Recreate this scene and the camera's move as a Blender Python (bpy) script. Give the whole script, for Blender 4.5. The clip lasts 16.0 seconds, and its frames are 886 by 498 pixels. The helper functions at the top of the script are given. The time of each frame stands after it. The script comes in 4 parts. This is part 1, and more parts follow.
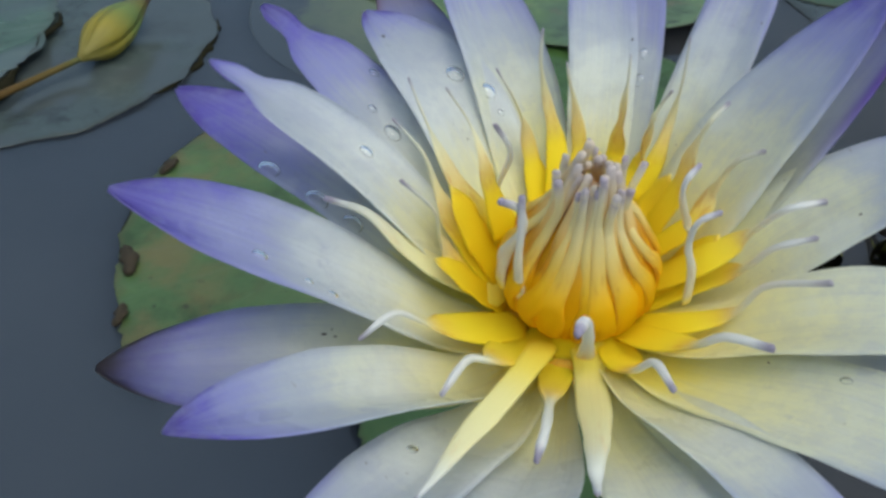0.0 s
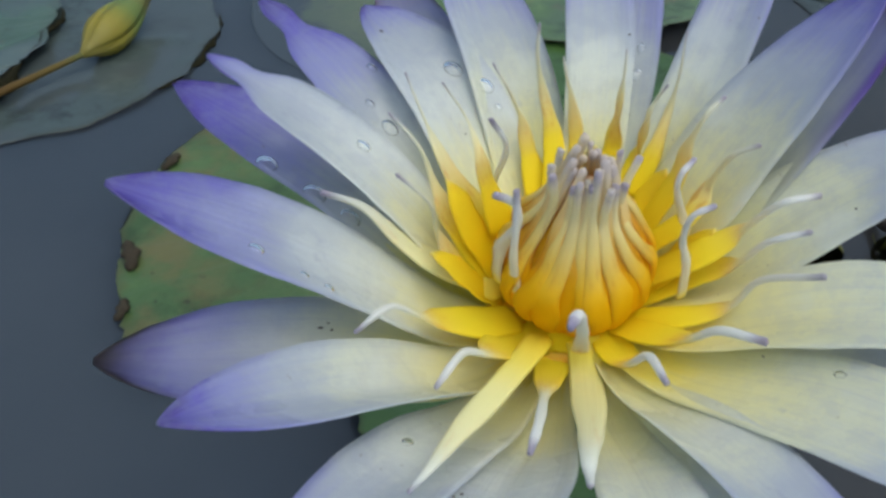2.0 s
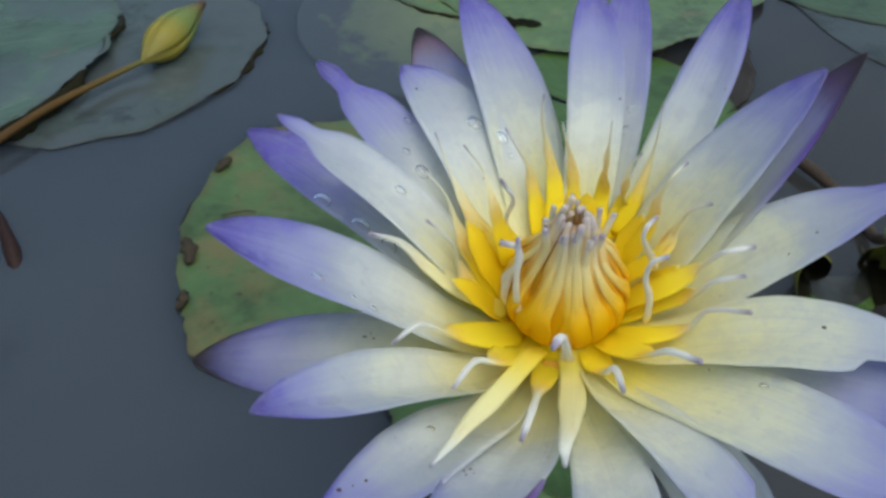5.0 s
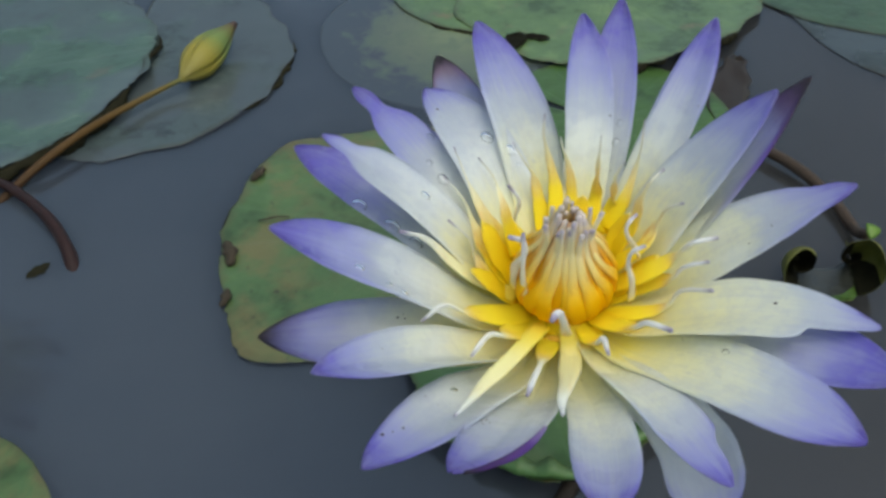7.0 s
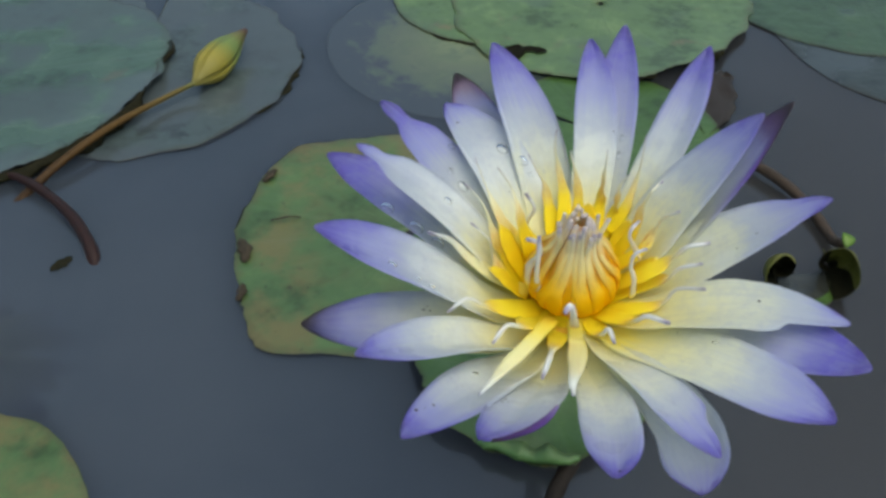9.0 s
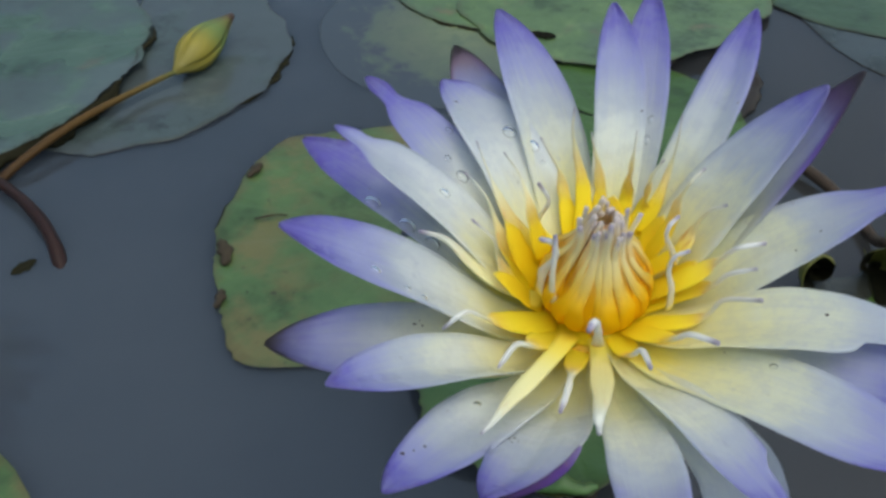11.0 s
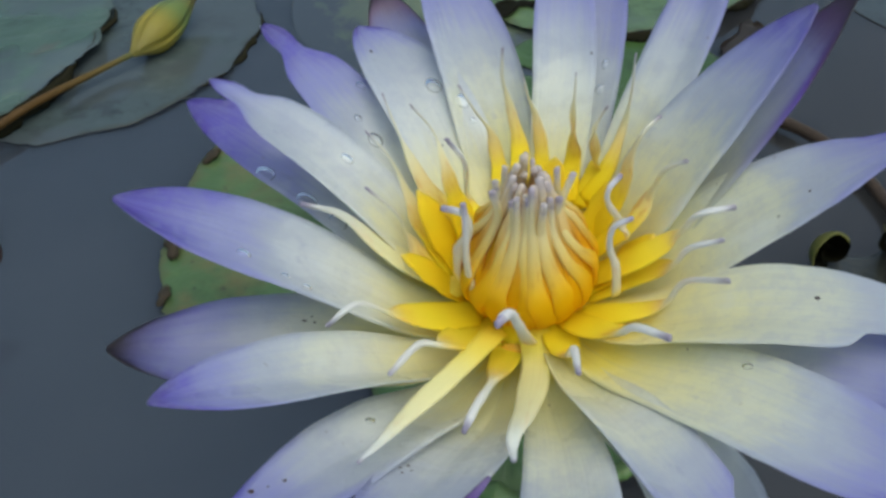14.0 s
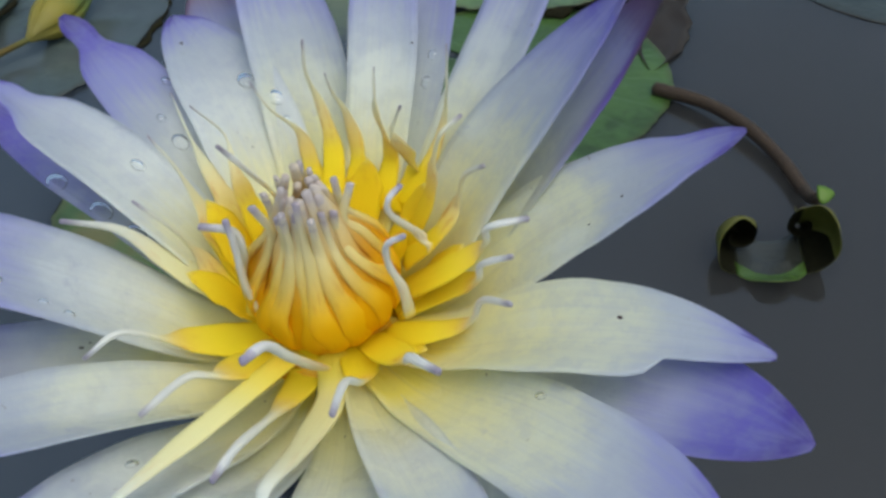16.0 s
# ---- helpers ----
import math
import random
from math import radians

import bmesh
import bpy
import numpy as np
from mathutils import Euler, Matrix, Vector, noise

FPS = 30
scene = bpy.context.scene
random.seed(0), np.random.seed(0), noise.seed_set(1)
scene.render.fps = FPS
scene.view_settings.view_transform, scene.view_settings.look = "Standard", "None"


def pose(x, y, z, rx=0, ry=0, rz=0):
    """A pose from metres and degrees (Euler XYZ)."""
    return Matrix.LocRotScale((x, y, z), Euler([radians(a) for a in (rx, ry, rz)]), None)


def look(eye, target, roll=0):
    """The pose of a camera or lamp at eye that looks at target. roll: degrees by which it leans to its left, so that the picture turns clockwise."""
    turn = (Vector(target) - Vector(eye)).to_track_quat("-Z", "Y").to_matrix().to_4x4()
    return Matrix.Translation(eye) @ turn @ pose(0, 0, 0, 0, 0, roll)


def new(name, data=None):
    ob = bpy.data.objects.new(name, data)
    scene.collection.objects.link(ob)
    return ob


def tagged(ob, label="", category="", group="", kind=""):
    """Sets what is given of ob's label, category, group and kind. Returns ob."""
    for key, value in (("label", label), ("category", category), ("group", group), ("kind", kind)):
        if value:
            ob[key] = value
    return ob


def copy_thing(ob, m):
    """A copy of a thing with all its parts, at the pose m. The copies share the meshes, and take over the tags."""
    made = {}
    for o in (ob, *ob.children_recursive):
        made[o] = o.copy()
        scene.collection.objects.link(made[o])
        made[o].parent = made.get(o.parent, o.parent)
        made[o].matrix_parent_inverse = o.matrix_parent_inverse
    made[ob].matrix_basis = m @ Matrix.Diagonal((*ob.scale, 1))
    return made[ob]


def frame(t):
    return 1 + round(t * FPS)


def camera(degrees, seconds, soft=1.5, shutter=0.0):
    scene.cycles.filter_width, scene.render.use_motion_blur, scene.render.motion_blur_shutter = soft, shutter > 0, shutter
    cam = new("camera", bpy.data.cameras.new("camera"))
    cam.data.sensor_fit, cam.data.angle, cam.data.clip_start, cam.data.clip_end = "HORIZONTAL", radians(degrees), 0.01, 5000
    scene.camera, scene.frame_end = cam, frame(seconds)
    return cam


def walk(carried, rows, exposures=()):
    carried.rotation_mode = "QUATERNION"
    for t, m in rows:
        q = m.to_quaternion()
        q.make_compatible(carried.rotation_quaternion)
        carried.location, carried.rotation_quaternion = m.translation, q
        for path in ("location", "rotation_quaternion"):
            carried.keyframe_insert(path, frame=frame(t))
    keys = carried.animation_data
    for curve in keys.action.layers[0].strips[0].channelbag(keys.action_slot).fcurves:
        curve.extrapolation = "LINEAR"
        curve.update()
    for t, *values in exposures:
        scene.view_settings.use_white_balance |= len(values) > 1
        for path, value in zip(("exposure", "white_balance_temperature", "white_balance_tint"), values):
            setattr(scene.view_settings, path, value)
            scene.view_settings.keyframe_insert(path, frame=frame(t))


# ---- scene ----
CM = 0.01   # all plan numbers below are centimetres; the flower's axis stands over x = y = 0, the water lies at z = 0
cam = camera(52.0, 16.0, soft=3.1)
TILT = -41.0
ROWS = [
    (0.0, -2.000, -10.400, 22.900, 0.10, 0.11, 0.01),
    (0.5, -1.755, -10.329, 22.875, 0.56, -0.13, 0.36),
    (1.0, -1.708, -10.290, 22.873, 0.59, -0.01, 0.25),
    (1.5, -1.910, -10.505, 22.748, 0.15, 0.30, -0.12),
    (2.0, -1.878, -10.462, 22.900, 0.36, -0.10, -0.04),
    (2.5, -1.621, -10.805, 23.625, 0.69, -0.68, 0.19),
    (3.0, -1.485, -11.035, 24.197, 0.68, -1.12, -0.35),
    (3.5, -2.014, -11.256, 24.346, 0.18, -1.31, -1.03),
    (4.0, -1.747, -11.348, 24.684, 0.96, -1.36, -0.83),
    (4.5, -1.519, -11.891, 25.388, 1.91, -1.77, -1.21),
    (4.7, -1.564, -12.196, 25.611, 2.25, -1.65, -1.14),
    (6.8, -1.932, -15.114, 28.960, 2.26, -1.08, -1.38),
    (7.0, -1.562, -15.458, 28.333, 3.31, -1.17, -0.41),
    (7.5, -0.410, -16.602, 27.554, 4.65, -0.40, 0.09),
    (8.0, -0.284, -16.782, 28.361, 4.43, -1.33, -0.58),
    (8.5, -1.829, -17.559, 29.809, 2.53, -1.20, -1.28),
    (9.0, -2.454, -17.439, 30.005, 2.21, -1.00, -1.43),
    (9.2, -2.631, -16.649, 29.437, 1.96, -1.23, -1.28),
    (11.3, -2.381, -14.001, 26.579, 2.57, -0.86, -1.32),
    (11.5, -2.432, -13.661, 25.985, 2.54, -0.77, -1.22),
    (12.0, -1.774, -12.895, 25.643, 3.06, -0.98, -0.47),
    (12.5, -1.577, -12.285, 25.073, 3.09, -1.19, -0.71),
    (13.0, -0.892, -11.833, 24.990, 4.04, -1.89, 0.08),
    (13.5, -0.448, -11.614, 24.560, 4.07, -1.32, 0.34),
    (14.0, -0.264, -11.541, 24.363, 4.16, -1.35, 0.04),
    (14.5, 0.039, -11.317, 24.354, 4.22, -1.55, -0.18),
    (15.0, 0.490, -11.051, 24.334, 3.93, -1.63, -0.14),
    (15.5, 1.273, -10.806, 24.005, 3.20, -1.69, 0.22),
    (16.0, 2.575, -9.924, 23.70, 2.59, -2.97, 1.21),
]
walk(cam, [(t, Matrix.Translation((x * CM, y * CM, z * CM)) @ pose(0, 0, 0, TILT, 0, 0) @ pose(0, 0, 0, 90 + pitch, roll, yaw))
           for t, x, y, z, yaw, pitch, roll in ROWS],
     [(0.0, 0.16, 6400, -4), (3.5, 0.18, 6440, -4), (4.7, 0.21, 6480, -4), (7.0, 0.33, 6600, -4), (7.5, 0.37, 6640, -4), (9.0, 0.34, 6640, -4), (12.5, 0.20, 6440, -4), (16.0, 0.15, 6430, -4)])

# ---- light: a bright overcast sky ----
SUN_EL, SUN_AZ = 71.0, -38.0
world = bpy.data.worlds.new("overcast_sky")
scene.world = world
world.use_nodes = True
wn, wl = world.node_tree.nodes, world.node_tree.links
wn.clear()
sky = wn.new("ShaderNodeTexSky")
sky.sky_type, sky.sun_disc = "NISHITA", False
sky.sun_elevation, sky.sun_rotation = radians(SUN_EL), radians(90 - SUN_AZ)
sky.air_density, sky.dust_density, sky.ozone_density = 1.0, 4.0, 1.0
back = wn.new("ShaderNodeBackground")
back.inputs["Strength"].default_value = 0.15
wout = wn.new("ShaderNodeOutputWorld")
wl.new(sky.outputs[0], back.inputs["Color"])
wl.new(back.outputs[0], wout.inputs["Surface"])
sun_data = bpy.data.lights.new("sun", "SUN")
sun_data.energy, sun_data.angle, sun_data.color = 0.8, radians(78), (1.0, 0.985, 0.95)
sun = new("sun", sun_data)
sd = Vector((math.cos(radians(SUN_AZ)) * math.cos(radians(SUN_EL)), math.sin(radians(SUN_AZ)) * math.cos(radians(SUN_EL)), math.sin(radians(SUN_EL))))
sun.matrix_world = look(sd * 3, (0, 0, 0))


# ---- materials ----
class Nodes:
    """A short way to write node materials."""

    def __init__(self, name):
        self.mat = bpy.data.materials.new(name)
        self.mat.use_nodes = True
        self.tree = self.mat.node_tree
        self.tree.nodes.clear()
        self.out = self.add("ShaderNodeOutputMaterial")

    def add(self, kind, **values):
        node = self.tree.nodes.new(kind)
        for key, value in values.items():
            self.put(node, key, value)
        return node

    def put(self, node, key, value):
        socket = node.inputs[int(key[1:])] if key[0] == "i" and key[1:].isdigit() else node.inputs[key.replace("_", " ")]
        if isinstance(value, bpy.types.NodeSocket):
            self.tree.links.new(value, socket)
        else:
            socket.default_value = value

    def maths(self, op, a, b=0.0, c=0.0):
        node = self.tree.nodes.new("ShaderNodeMath")
        node.operation = op
        for n, v in enumerate((a, b, c)):
            self.put(node, f"i{n}", v)
        return node.outputs[0]

    def mix(self, fac, a, b, blend="MIX"):
        node = self.tree.nodes.new("ShaderNodeMixRGB")
        node.blend_type = blend
        self.put(node, "i0", fac)
        self.put(node, "i1", a)
        self.put(node, "i2", b)
        return node.outputs[0]

    def ramp(self, fac, stops, smooth=True):
        node = self.tree.nodes.new("ShaderNodeValToRGB")
        node.color_ramp.interpolation = "B_SPLINE" if smooth == 2 else ("EASE" if smooth else "LINEAR")
        while len(node.color_ramp.elements) < len(stops):
            node.color_ramp.elements.new(0.5)
        for e, (p, c) in zip(node.color_ramp.elements, stops):
            e.position, e.color = p, (*c, 1) if len(c) == 3 else c
        self.put(node, "i0", fac)
        return node.outputs[0]

    def noise(self, scale, detail=3.0, vector=None, rough=0.55):
        node = self.add("ShaderNodeTexNoise", Scale=scale, Detail=detail, Roughness=rough)
        if vector is not None:
            self.put(node, "Vector", vector)
        return node.outputs[0]

    def coord(self, which="Object"):
        return self.add("ShaderNodeTexCoord").outputs[which]

    def uv(self):
        sep = self.add("ShaderNodeSeparateXYZ", Vector=self.coord("UV"))
        return sep.outputs[0], sep.outputs[1]

    def vec(self, x, y, z=0.0):
        return self.add("ShaderNodeCombineXYZ", X=x, Y=y, Z=z).outputs[0]

    def bump(self, height, strength, distance):
        return self.add("ShaderNodeBump", Height=height, Strength=strength, Distance=distance).outputs[0]

    def surface(self, color, rough=0.5, normal=None, spec=0.5, translucent=0.0, back_color=None, metal=0.0, coat=0.0):
        bsdf = self.add("ShaderNodeBsdfPrincipled", Base_Color=color, Roughness=rough, Metallic=metal, Coat_Weight=coat)
        self.put(bsdf, "Specular IOR Level", spec)
        if normal is not None:
            self.put(bsdf, "Normal", normal)
        result = bsdf.outputs[0]
        if translucent:
            tr = self.add("ShaderNodeBsdfTranslucent", Color=back_color if back_color is not None else color)
            mixed = self.add("ShaderNodeMixShader", i0=translucent, i1=result, i2=tr.outputs[0])
            result = mixed.outputs[0]
        self.tree.links.new(result, self.out.inputs[0])
        return self.mat


def petal_material(name, violet, dark_tip=0.0, grey=0.0, purple_edge=0.0, rust=0.7, rust_color=(0.20, 0.10, 0.055), cool=0.0, gold=1.0):
    """Cream at the foot, white in the middle, lilac to violet at the point; violet shifts the change towards the foot,
    cool makes the white bluer, gold is how far the yellow reaches. The yellow also holds the glow thrown back by the
    stamens.
    """
    m = Nodes(name)
    u, s = m.uv()
    own = m.add("ShaderNodeObjectInfo").outputs["Random"]
    place = m.add("ShaderNodeVectorMath", i0=m.coord("Object"), i1=m.vec(m.maths("MULTIPLY", own, 3.0), m.maths("MULTIPLY", own, 7.0), 0.0)).outputs[0]
    blotch = m.noise(130.0, 4.0, place, 0.6)
    streak = m.noise(1.0, 4.0, m.vec(m.maths("MULTIPLY", u, 17.0), m.maths("MULTIPLY", s, 2.6), m.maths("MULTIPLY", own, 40.0)), 0.6)
    edge = m.maths("MULTIPLY", m.maths("ABSOLUTE", m.maths("SUBTRACT", u, 0.5)), 2.0)
    along = m.maths("ADD", s, m.maths("MULTIPLY", m.maths("SUBTRACT", blotch, 0.5), 0.12))
    along = m.maths("ADD", along, m.maths("MULTIPLY", m.maths("SUBTRACT", streak, 0.5), 0.14))
    along = m.maths("ADD", along, m.maths("MULTIPLY", m.maths("POWER", edge, 3.0), 0.08))
    k = 1.0 - violet
    col = m.ramp(along, [(0.0, (0.97, 0.80, 0.07)), (0.19 * gold, (0.96, 0.85, 0.18)), ((0.34 - 0.05 * cool) * gold, (0.93, 0.89, 0.50)), (0.44 + 0.15 * k - 0.13 * cool, (0.79, 0.80 + 0.015 * cool, 0.64 + 0.16 * cool)),
                         (0.50 + 0.20 * k, (0.56, 0.60, 0.68)), (0.64 + 0.21 * k, (0.355, 0.37, 0.68)), (0.85 + 0.10 * k, (0.165, 0.142, 0.58)), (1.0, (0.08, 0.045, 0.38))])
    aged = m.ramp(s, [(0.20, (0.15,) * 3), (0.60, (1, 1, 1))])
    # wet, bruised clouding at two sizes
    col = m.mix(m.maths("MULTIPLY", m.ramp(streak, [(0.36, (1, 1, 1)), (0.56, (0, 0, 0))]), m.maths("MULTIPLY", aged, 0.11)), col, (0.44, 0.46, 0.58, 1))
    fibre = m.noise(1.0, 3.0, m.vec(m.maths("MULTIPLY", u, 46.0), m.maths("MULTIPLY", s, 1.6), m.maths("MULTIPLY", own, 90.0)), 0.6)
    col = m.mix(m.maths("MULTIPLY", m.ramp(fibre, [(0.34, (1, 1, 1)), (0.52, (0, 0, 0))]), m.maths("MULTIPLY", aged, 0.16)), col, (0.40, 0.42, 0.58, 1))
    cloud = m.noise(300.0, 5.0, place, 0.7)
    col = m.mix(m.maths("MULTIPLY", m.ramp(cloud, [(0.38, (1, 1, 1)), (0.58, (0, 0, 0))]), m.maths("MULTIPLY", aged, 0.26)), col, (0.42, 0.45, 0.60, 1))
    pale = m.noise(75.0, 3.0, place, 0.6)
    body = m.ramp(along, [(0.32, (0, 0, 0)), (0.52, (1, 1, 1)), (0.85, (0, 0, 0))])
    col = m.mix(m.maths("MULTIPLY", m.maths("MULTIPLY", m.ramp(pale, [(0.50, (0, 0, 0)), (0.62, (1, 1, 1))]), body), 0.45), col, (0.82, 0.85, 0.86, 1))
    bruise = m.ramp(m.noise(110.0, 4.0, place, 0.7), [(0.62, (0, 0, 0)), (0.70, (1, 1, 1))])
    col = m.mix(m.maths("MULTIPLY", bruise, m.maths("MULTIPLY", aged, 0.32)), col, (0.30, 0.32, 0.50, 1))
    rib = m.maths("MULTIPLY", m.ramp(edge, [(0.0, (1, 1, 1)), (0.07, (0, 0, 0))]), m.ramp(s, [(0.15, (1, 1, 1)), (0.75, (0, 0, 0))]))
    col = m.mix(m.maths("MULTIPLY", m.maths("MULTIPLY", rib, streak), 0.35), col, (0.46, 0.46, 0.36, 1))
    # grey puts the shade on overlapped petals into their colour, towards the point
    if grey:
        col = m.mix(m.maths("MULTIPLY", m.ramp(along, [(0.25, (0, 0, 0)), (0.6, (1, 1, 1))]), grey), col, (0.13, 0.145, 0.26, 1))
    if purple_edge:
        col = m.mix(m.maths("MULTIPLY", m.ramp(u, [(0.80, (0, 0, 0)), (0.97, (1, 1, 1))]), m.maths("MULTIPLY", m.ramp(s, [(0.52, (0, 0, 0)), (0.80, (1, 1, 1))]), purple_edge)), col, (0.16, 0.08, 0.46, 1))
    speck = m.ramp(m.noise(800.0, 2.0, place), [(0.70, (0, 0, 0)), (0.75, (1, 1, 1))])
    where = m.ramp(m.noise(80.0, 2.0, place), [(0.56, (0, 0, 0)), (0.66, (1, 1, 1))])
    col = m.mix(m.maths("MULTIPLY", m.maths("MULTIPLY", speck, where), 0.75), col, (0.13, 0.07, 0.07, 1))
    if dark_tip:
        rim = m.maths("ADD", s, m.maths("MULTIPLY", m.maths("POWER", edge, 8.0), 0.09))
        rim = m.maths("ADD", rim, m.maths("MULTIPLY", m.maths("SUBTRACT", blotch, 0.5), 0.08))
        col = m.mix(m.maths("MULTIPLY", m.ramp(rim, [(0.82, (0, 0, 0)), (0.93, (1, 1, 1))]), rust), col, (*rust_color, 1))
        col = m.mix(m.ramp(rim, [(0.91, (0, 0, 0)), (0.99, (dark_tip,) * 3)]), col, (0.020, 0.012, 0.018, 1))
    fine = m.noise(1500.0, 3.0, place)
    height = m.maths("ADD", m.maths("ADD", m.maths("MULTIPLY", streak, 0.5), m.maths("MULTIPLY", fibre, 0.35)), m.maths("ADD", m.maths("MULTIPLY", fine, 0.2), m.maths("MULTIPLY", cloud, 0.8)))
    gloss = m.ramp(pale, [(0.42, (0.52,) * 3), (0.60, (0.20,) * 3)])
    thin = m.ramp(s, [(0.1, (0.32,) * 3), (0.65, (0.46,) * 3)])
    through_color = m.mix(0.45, col, (0.95, 0.95, 0.93, 1))
    return m.surface(col, gloss, m.bump(height, 0.45, 0.0008), 0.30, thin, through_color)


PETAL_WHITE = petal_material("petal_white", -0.38, cool=1.0)
PETAL_CREAM = petal_material("petal_cream", -0.08, cool=0.35, gold=0.5)
PETAL_ROSY = petal_material("petal_rosy", 0.10, cool=0.8, gold=0.4)
PETAL_LILAC = petal_material("petal_lilac", 0.56, cool=0.6, gold=0.75)
PETAL_VIOLET = petal_material("petal_violet", 0.98, cool=0.6)
PETAL_SHADED = petal_material("petal_shaded", 0.02, 0.0, 0.08, gold=1.1)
PETAL_BLUISH = petal_material("petal_bluish", 0.22, cool=0.25, gold=1.1)
PETAL_PALE = petal_material("petal_pale_end", -0.12, gold=0.92)
PETAL_MILKY = petal_material("petal_milky", -0.60, cool=0.15, gold=0.95)
PETAL_FADED = petal_material("petal_faded", -0.55, 0.0, 0.10, cool=0.7, gold=0.5)
SEPAL = petal_material("sepal", -0.10, 1.0, 0.30, 0.0, 0.6, (0.24, 0.13, 0.07))
SEPAL_DARK = petal_material("sepal_dark", 0.08, 0.9, 0.28, 0.95, 0.85, (0.085, 0.035, 0.10))
SEPAL_SHADED = petal_material("sepal_shaded", 0.30, 1.0, 0.30, 0.0, 0.45, (0.045, 0.050, 0.045))


def stamen_material(name, stops, brown=0.7, clear=0.35, low=0.25, high=0.72):
    """Stops run from the foot to the end; brown is the strength of the rusty flecks between low and high."""
    m = Nodes(name)
    u, s = m.uv()
    own = m.add("ShaderNodeObjectInfo").outputs["Random"]
    n = m.noise(240.0, 3.0)
    along = m.maths("ADD", s, m.maths("MULTIPLY", m.maths("SUBTRACT", n, 0.5), 0.12))
    along = m.maths("ADD", along, m.maths("MULTIPLY", m.maths("SUBTRACT", own, 0.5), 0.05))
    col = m.ramp(along, stops, False)
    mark = m.ramp(m.noise(330.0, 4.0, None, 0.65), [(0.49, (0, 0, 0)), (0.61, (1, 1, 1))])
    zone = m.ramp(s, [(low, (0, 0, 0)), (0.5 * (low + high), (1, 1, 1)), (high, (0, 0, 0))])
    col = m.mix(m.maths("MULTIPLY", m.maths("MULTIPLY", mark, zone), brown), col, (0.66, 0.28, 0.02, 1))
    rust = m.ramp(m.noise(1.0, 4.0, m.vec(m.maths("MULTIPLY", u, 9.0), m.maths("MULTIPLY", s, 7.0), m.maths("MULTIPLY", own, 50.0)), 0.6), [(0.52, (0, 0, 0)), (0.66, (1, 1, 1))])
    col = m.mix(m.maths("MULTIPLY", m.maths("MULTIPLY", rust, zone), brown * 0.8), col, (0.62, 0.30, 0.04, 1))
    speck = m.ramp(m.noise(1500.0, 2.0), [(0.72, (0, 0, 0)), (0.77, (1, 1, 1))])
    col = m.mix(m.maths("MULTIPLY", m.maths("MULTIPLY", speck, zone), 0.7), col, (0.20, 0.08, 0.03, 1))
    streak = m.noise(1.0, 2.0, m.vec(m.maths("MULTIPLY", u, 24.0), m.maths("MULTIPLY", s, 3.0), 0.0))
    return m.surface(col, 0.6, m.bump(streak, 0.35, 0.0005), 0.12, clear, m.mix(0.4, col, (0.97, 0.93, 0.75, 1)))


LILAC_END = (0.36, 0.32, 0.44)
STAMEN_OUT = stamen_material("stamen_outer", [(0.0, (0.98, 0.76, 0.015)), (0.30, (0.98, 0.83, 0.045)), (0.42, (0.97, 0.80, 0.09)), (0.48, (0.92, 0.78, 0.26)), (0.55, (0.88, 0.85, 0.64)), (0.64, (0.88, 0.88, 0.84)), (0.92, (0.84, 0.84, 0.86)), (1.0, LILAC_END)], 0.45, 0.42, 0.36, 0.56)
STAMEN_REAR = stamen_material("stamen_rear", [(0.0, (0.98, 0.76, 0.012)), (0.22, (0.98, 0.81, 0.04)), (0.32, (0.95, 0.82, 0.22)), (0.45, (0.92, 0.84, 0.46)), (0.60, (0.86, 0.83, 0.60)), (0.92, (0.72, 0.72, 0.68)), (1.0, LILAC_END)], 0.7, 0.40, 0.16, 0.60)
STAMEN_LONG = stamen_material("stamen_petaloid", [(0.0, (0.97, 0.76, 0.03)), (0.12, (0.96, 0.84, 0.16)), (0.24, (0.93, 0.87, 0.42)), (0.48, (0.89, 0.87, 0.58)), (0.66, (0.84, 0.84, 0.72)), (0.92, (0.76, 0.77, 0.78)), (1.0, LILAC_END)], 0.2, 0.32)
STAMEN_TAIL = stamen_material("stamen_pale_tail", [(0.0, (0.94, 0.70, 0.10)), (0.4, (0.90, 0.76, 0.28)), (0.56, (0.87, 0.81, 0.56)), (0.75, (0.85, 0.82, 0.72)), (0.93, (0.76, 0.74, 0.76)), (1.0, LILAC_END)], 0.5, 0.2, 0.3, 0.8)
# their low orange also holds light thrown between the stamens, put into the colour
STAMEN_IN = stamen_material("stamen_inner", [(0.0, (0.97, 0.47, 0.002)), (0.47, (0.98, 0.51, 0.003)), (0.56, (0.95, 0.50, 0.015)), (0.64, (0.92, 0.53, 0.07)), (0.75, (0.92, 0.64, 0.20)), (0.90, (0.92, 0.75, 0.42)), (0.965, (0.86, 0.74, 0.56)), (1.0, (0.64, 0.56, 0.57))], 0.8, 0.38, 0.40, 0.80)
STAMEN_RIB = stamen_material("stamen_pale_rib", [(0.0, (0.97, 0.54, 0.003)), (0.41, (0.98, 0.58, 0.005)), (0.49, (0.97, 0.63, 0.03)), (0.57, (0.95, 0.70, 0.12)), (0.70, (0.95, 0.79, 0.30)), (0.92, (0.93, 0.84, 0.54)), (0.97, (0.84, 0.77, 0.68)), (1.0, (0.46, 0.40, 0.50))], 0.45, 0.38, 0.40, 0.72)
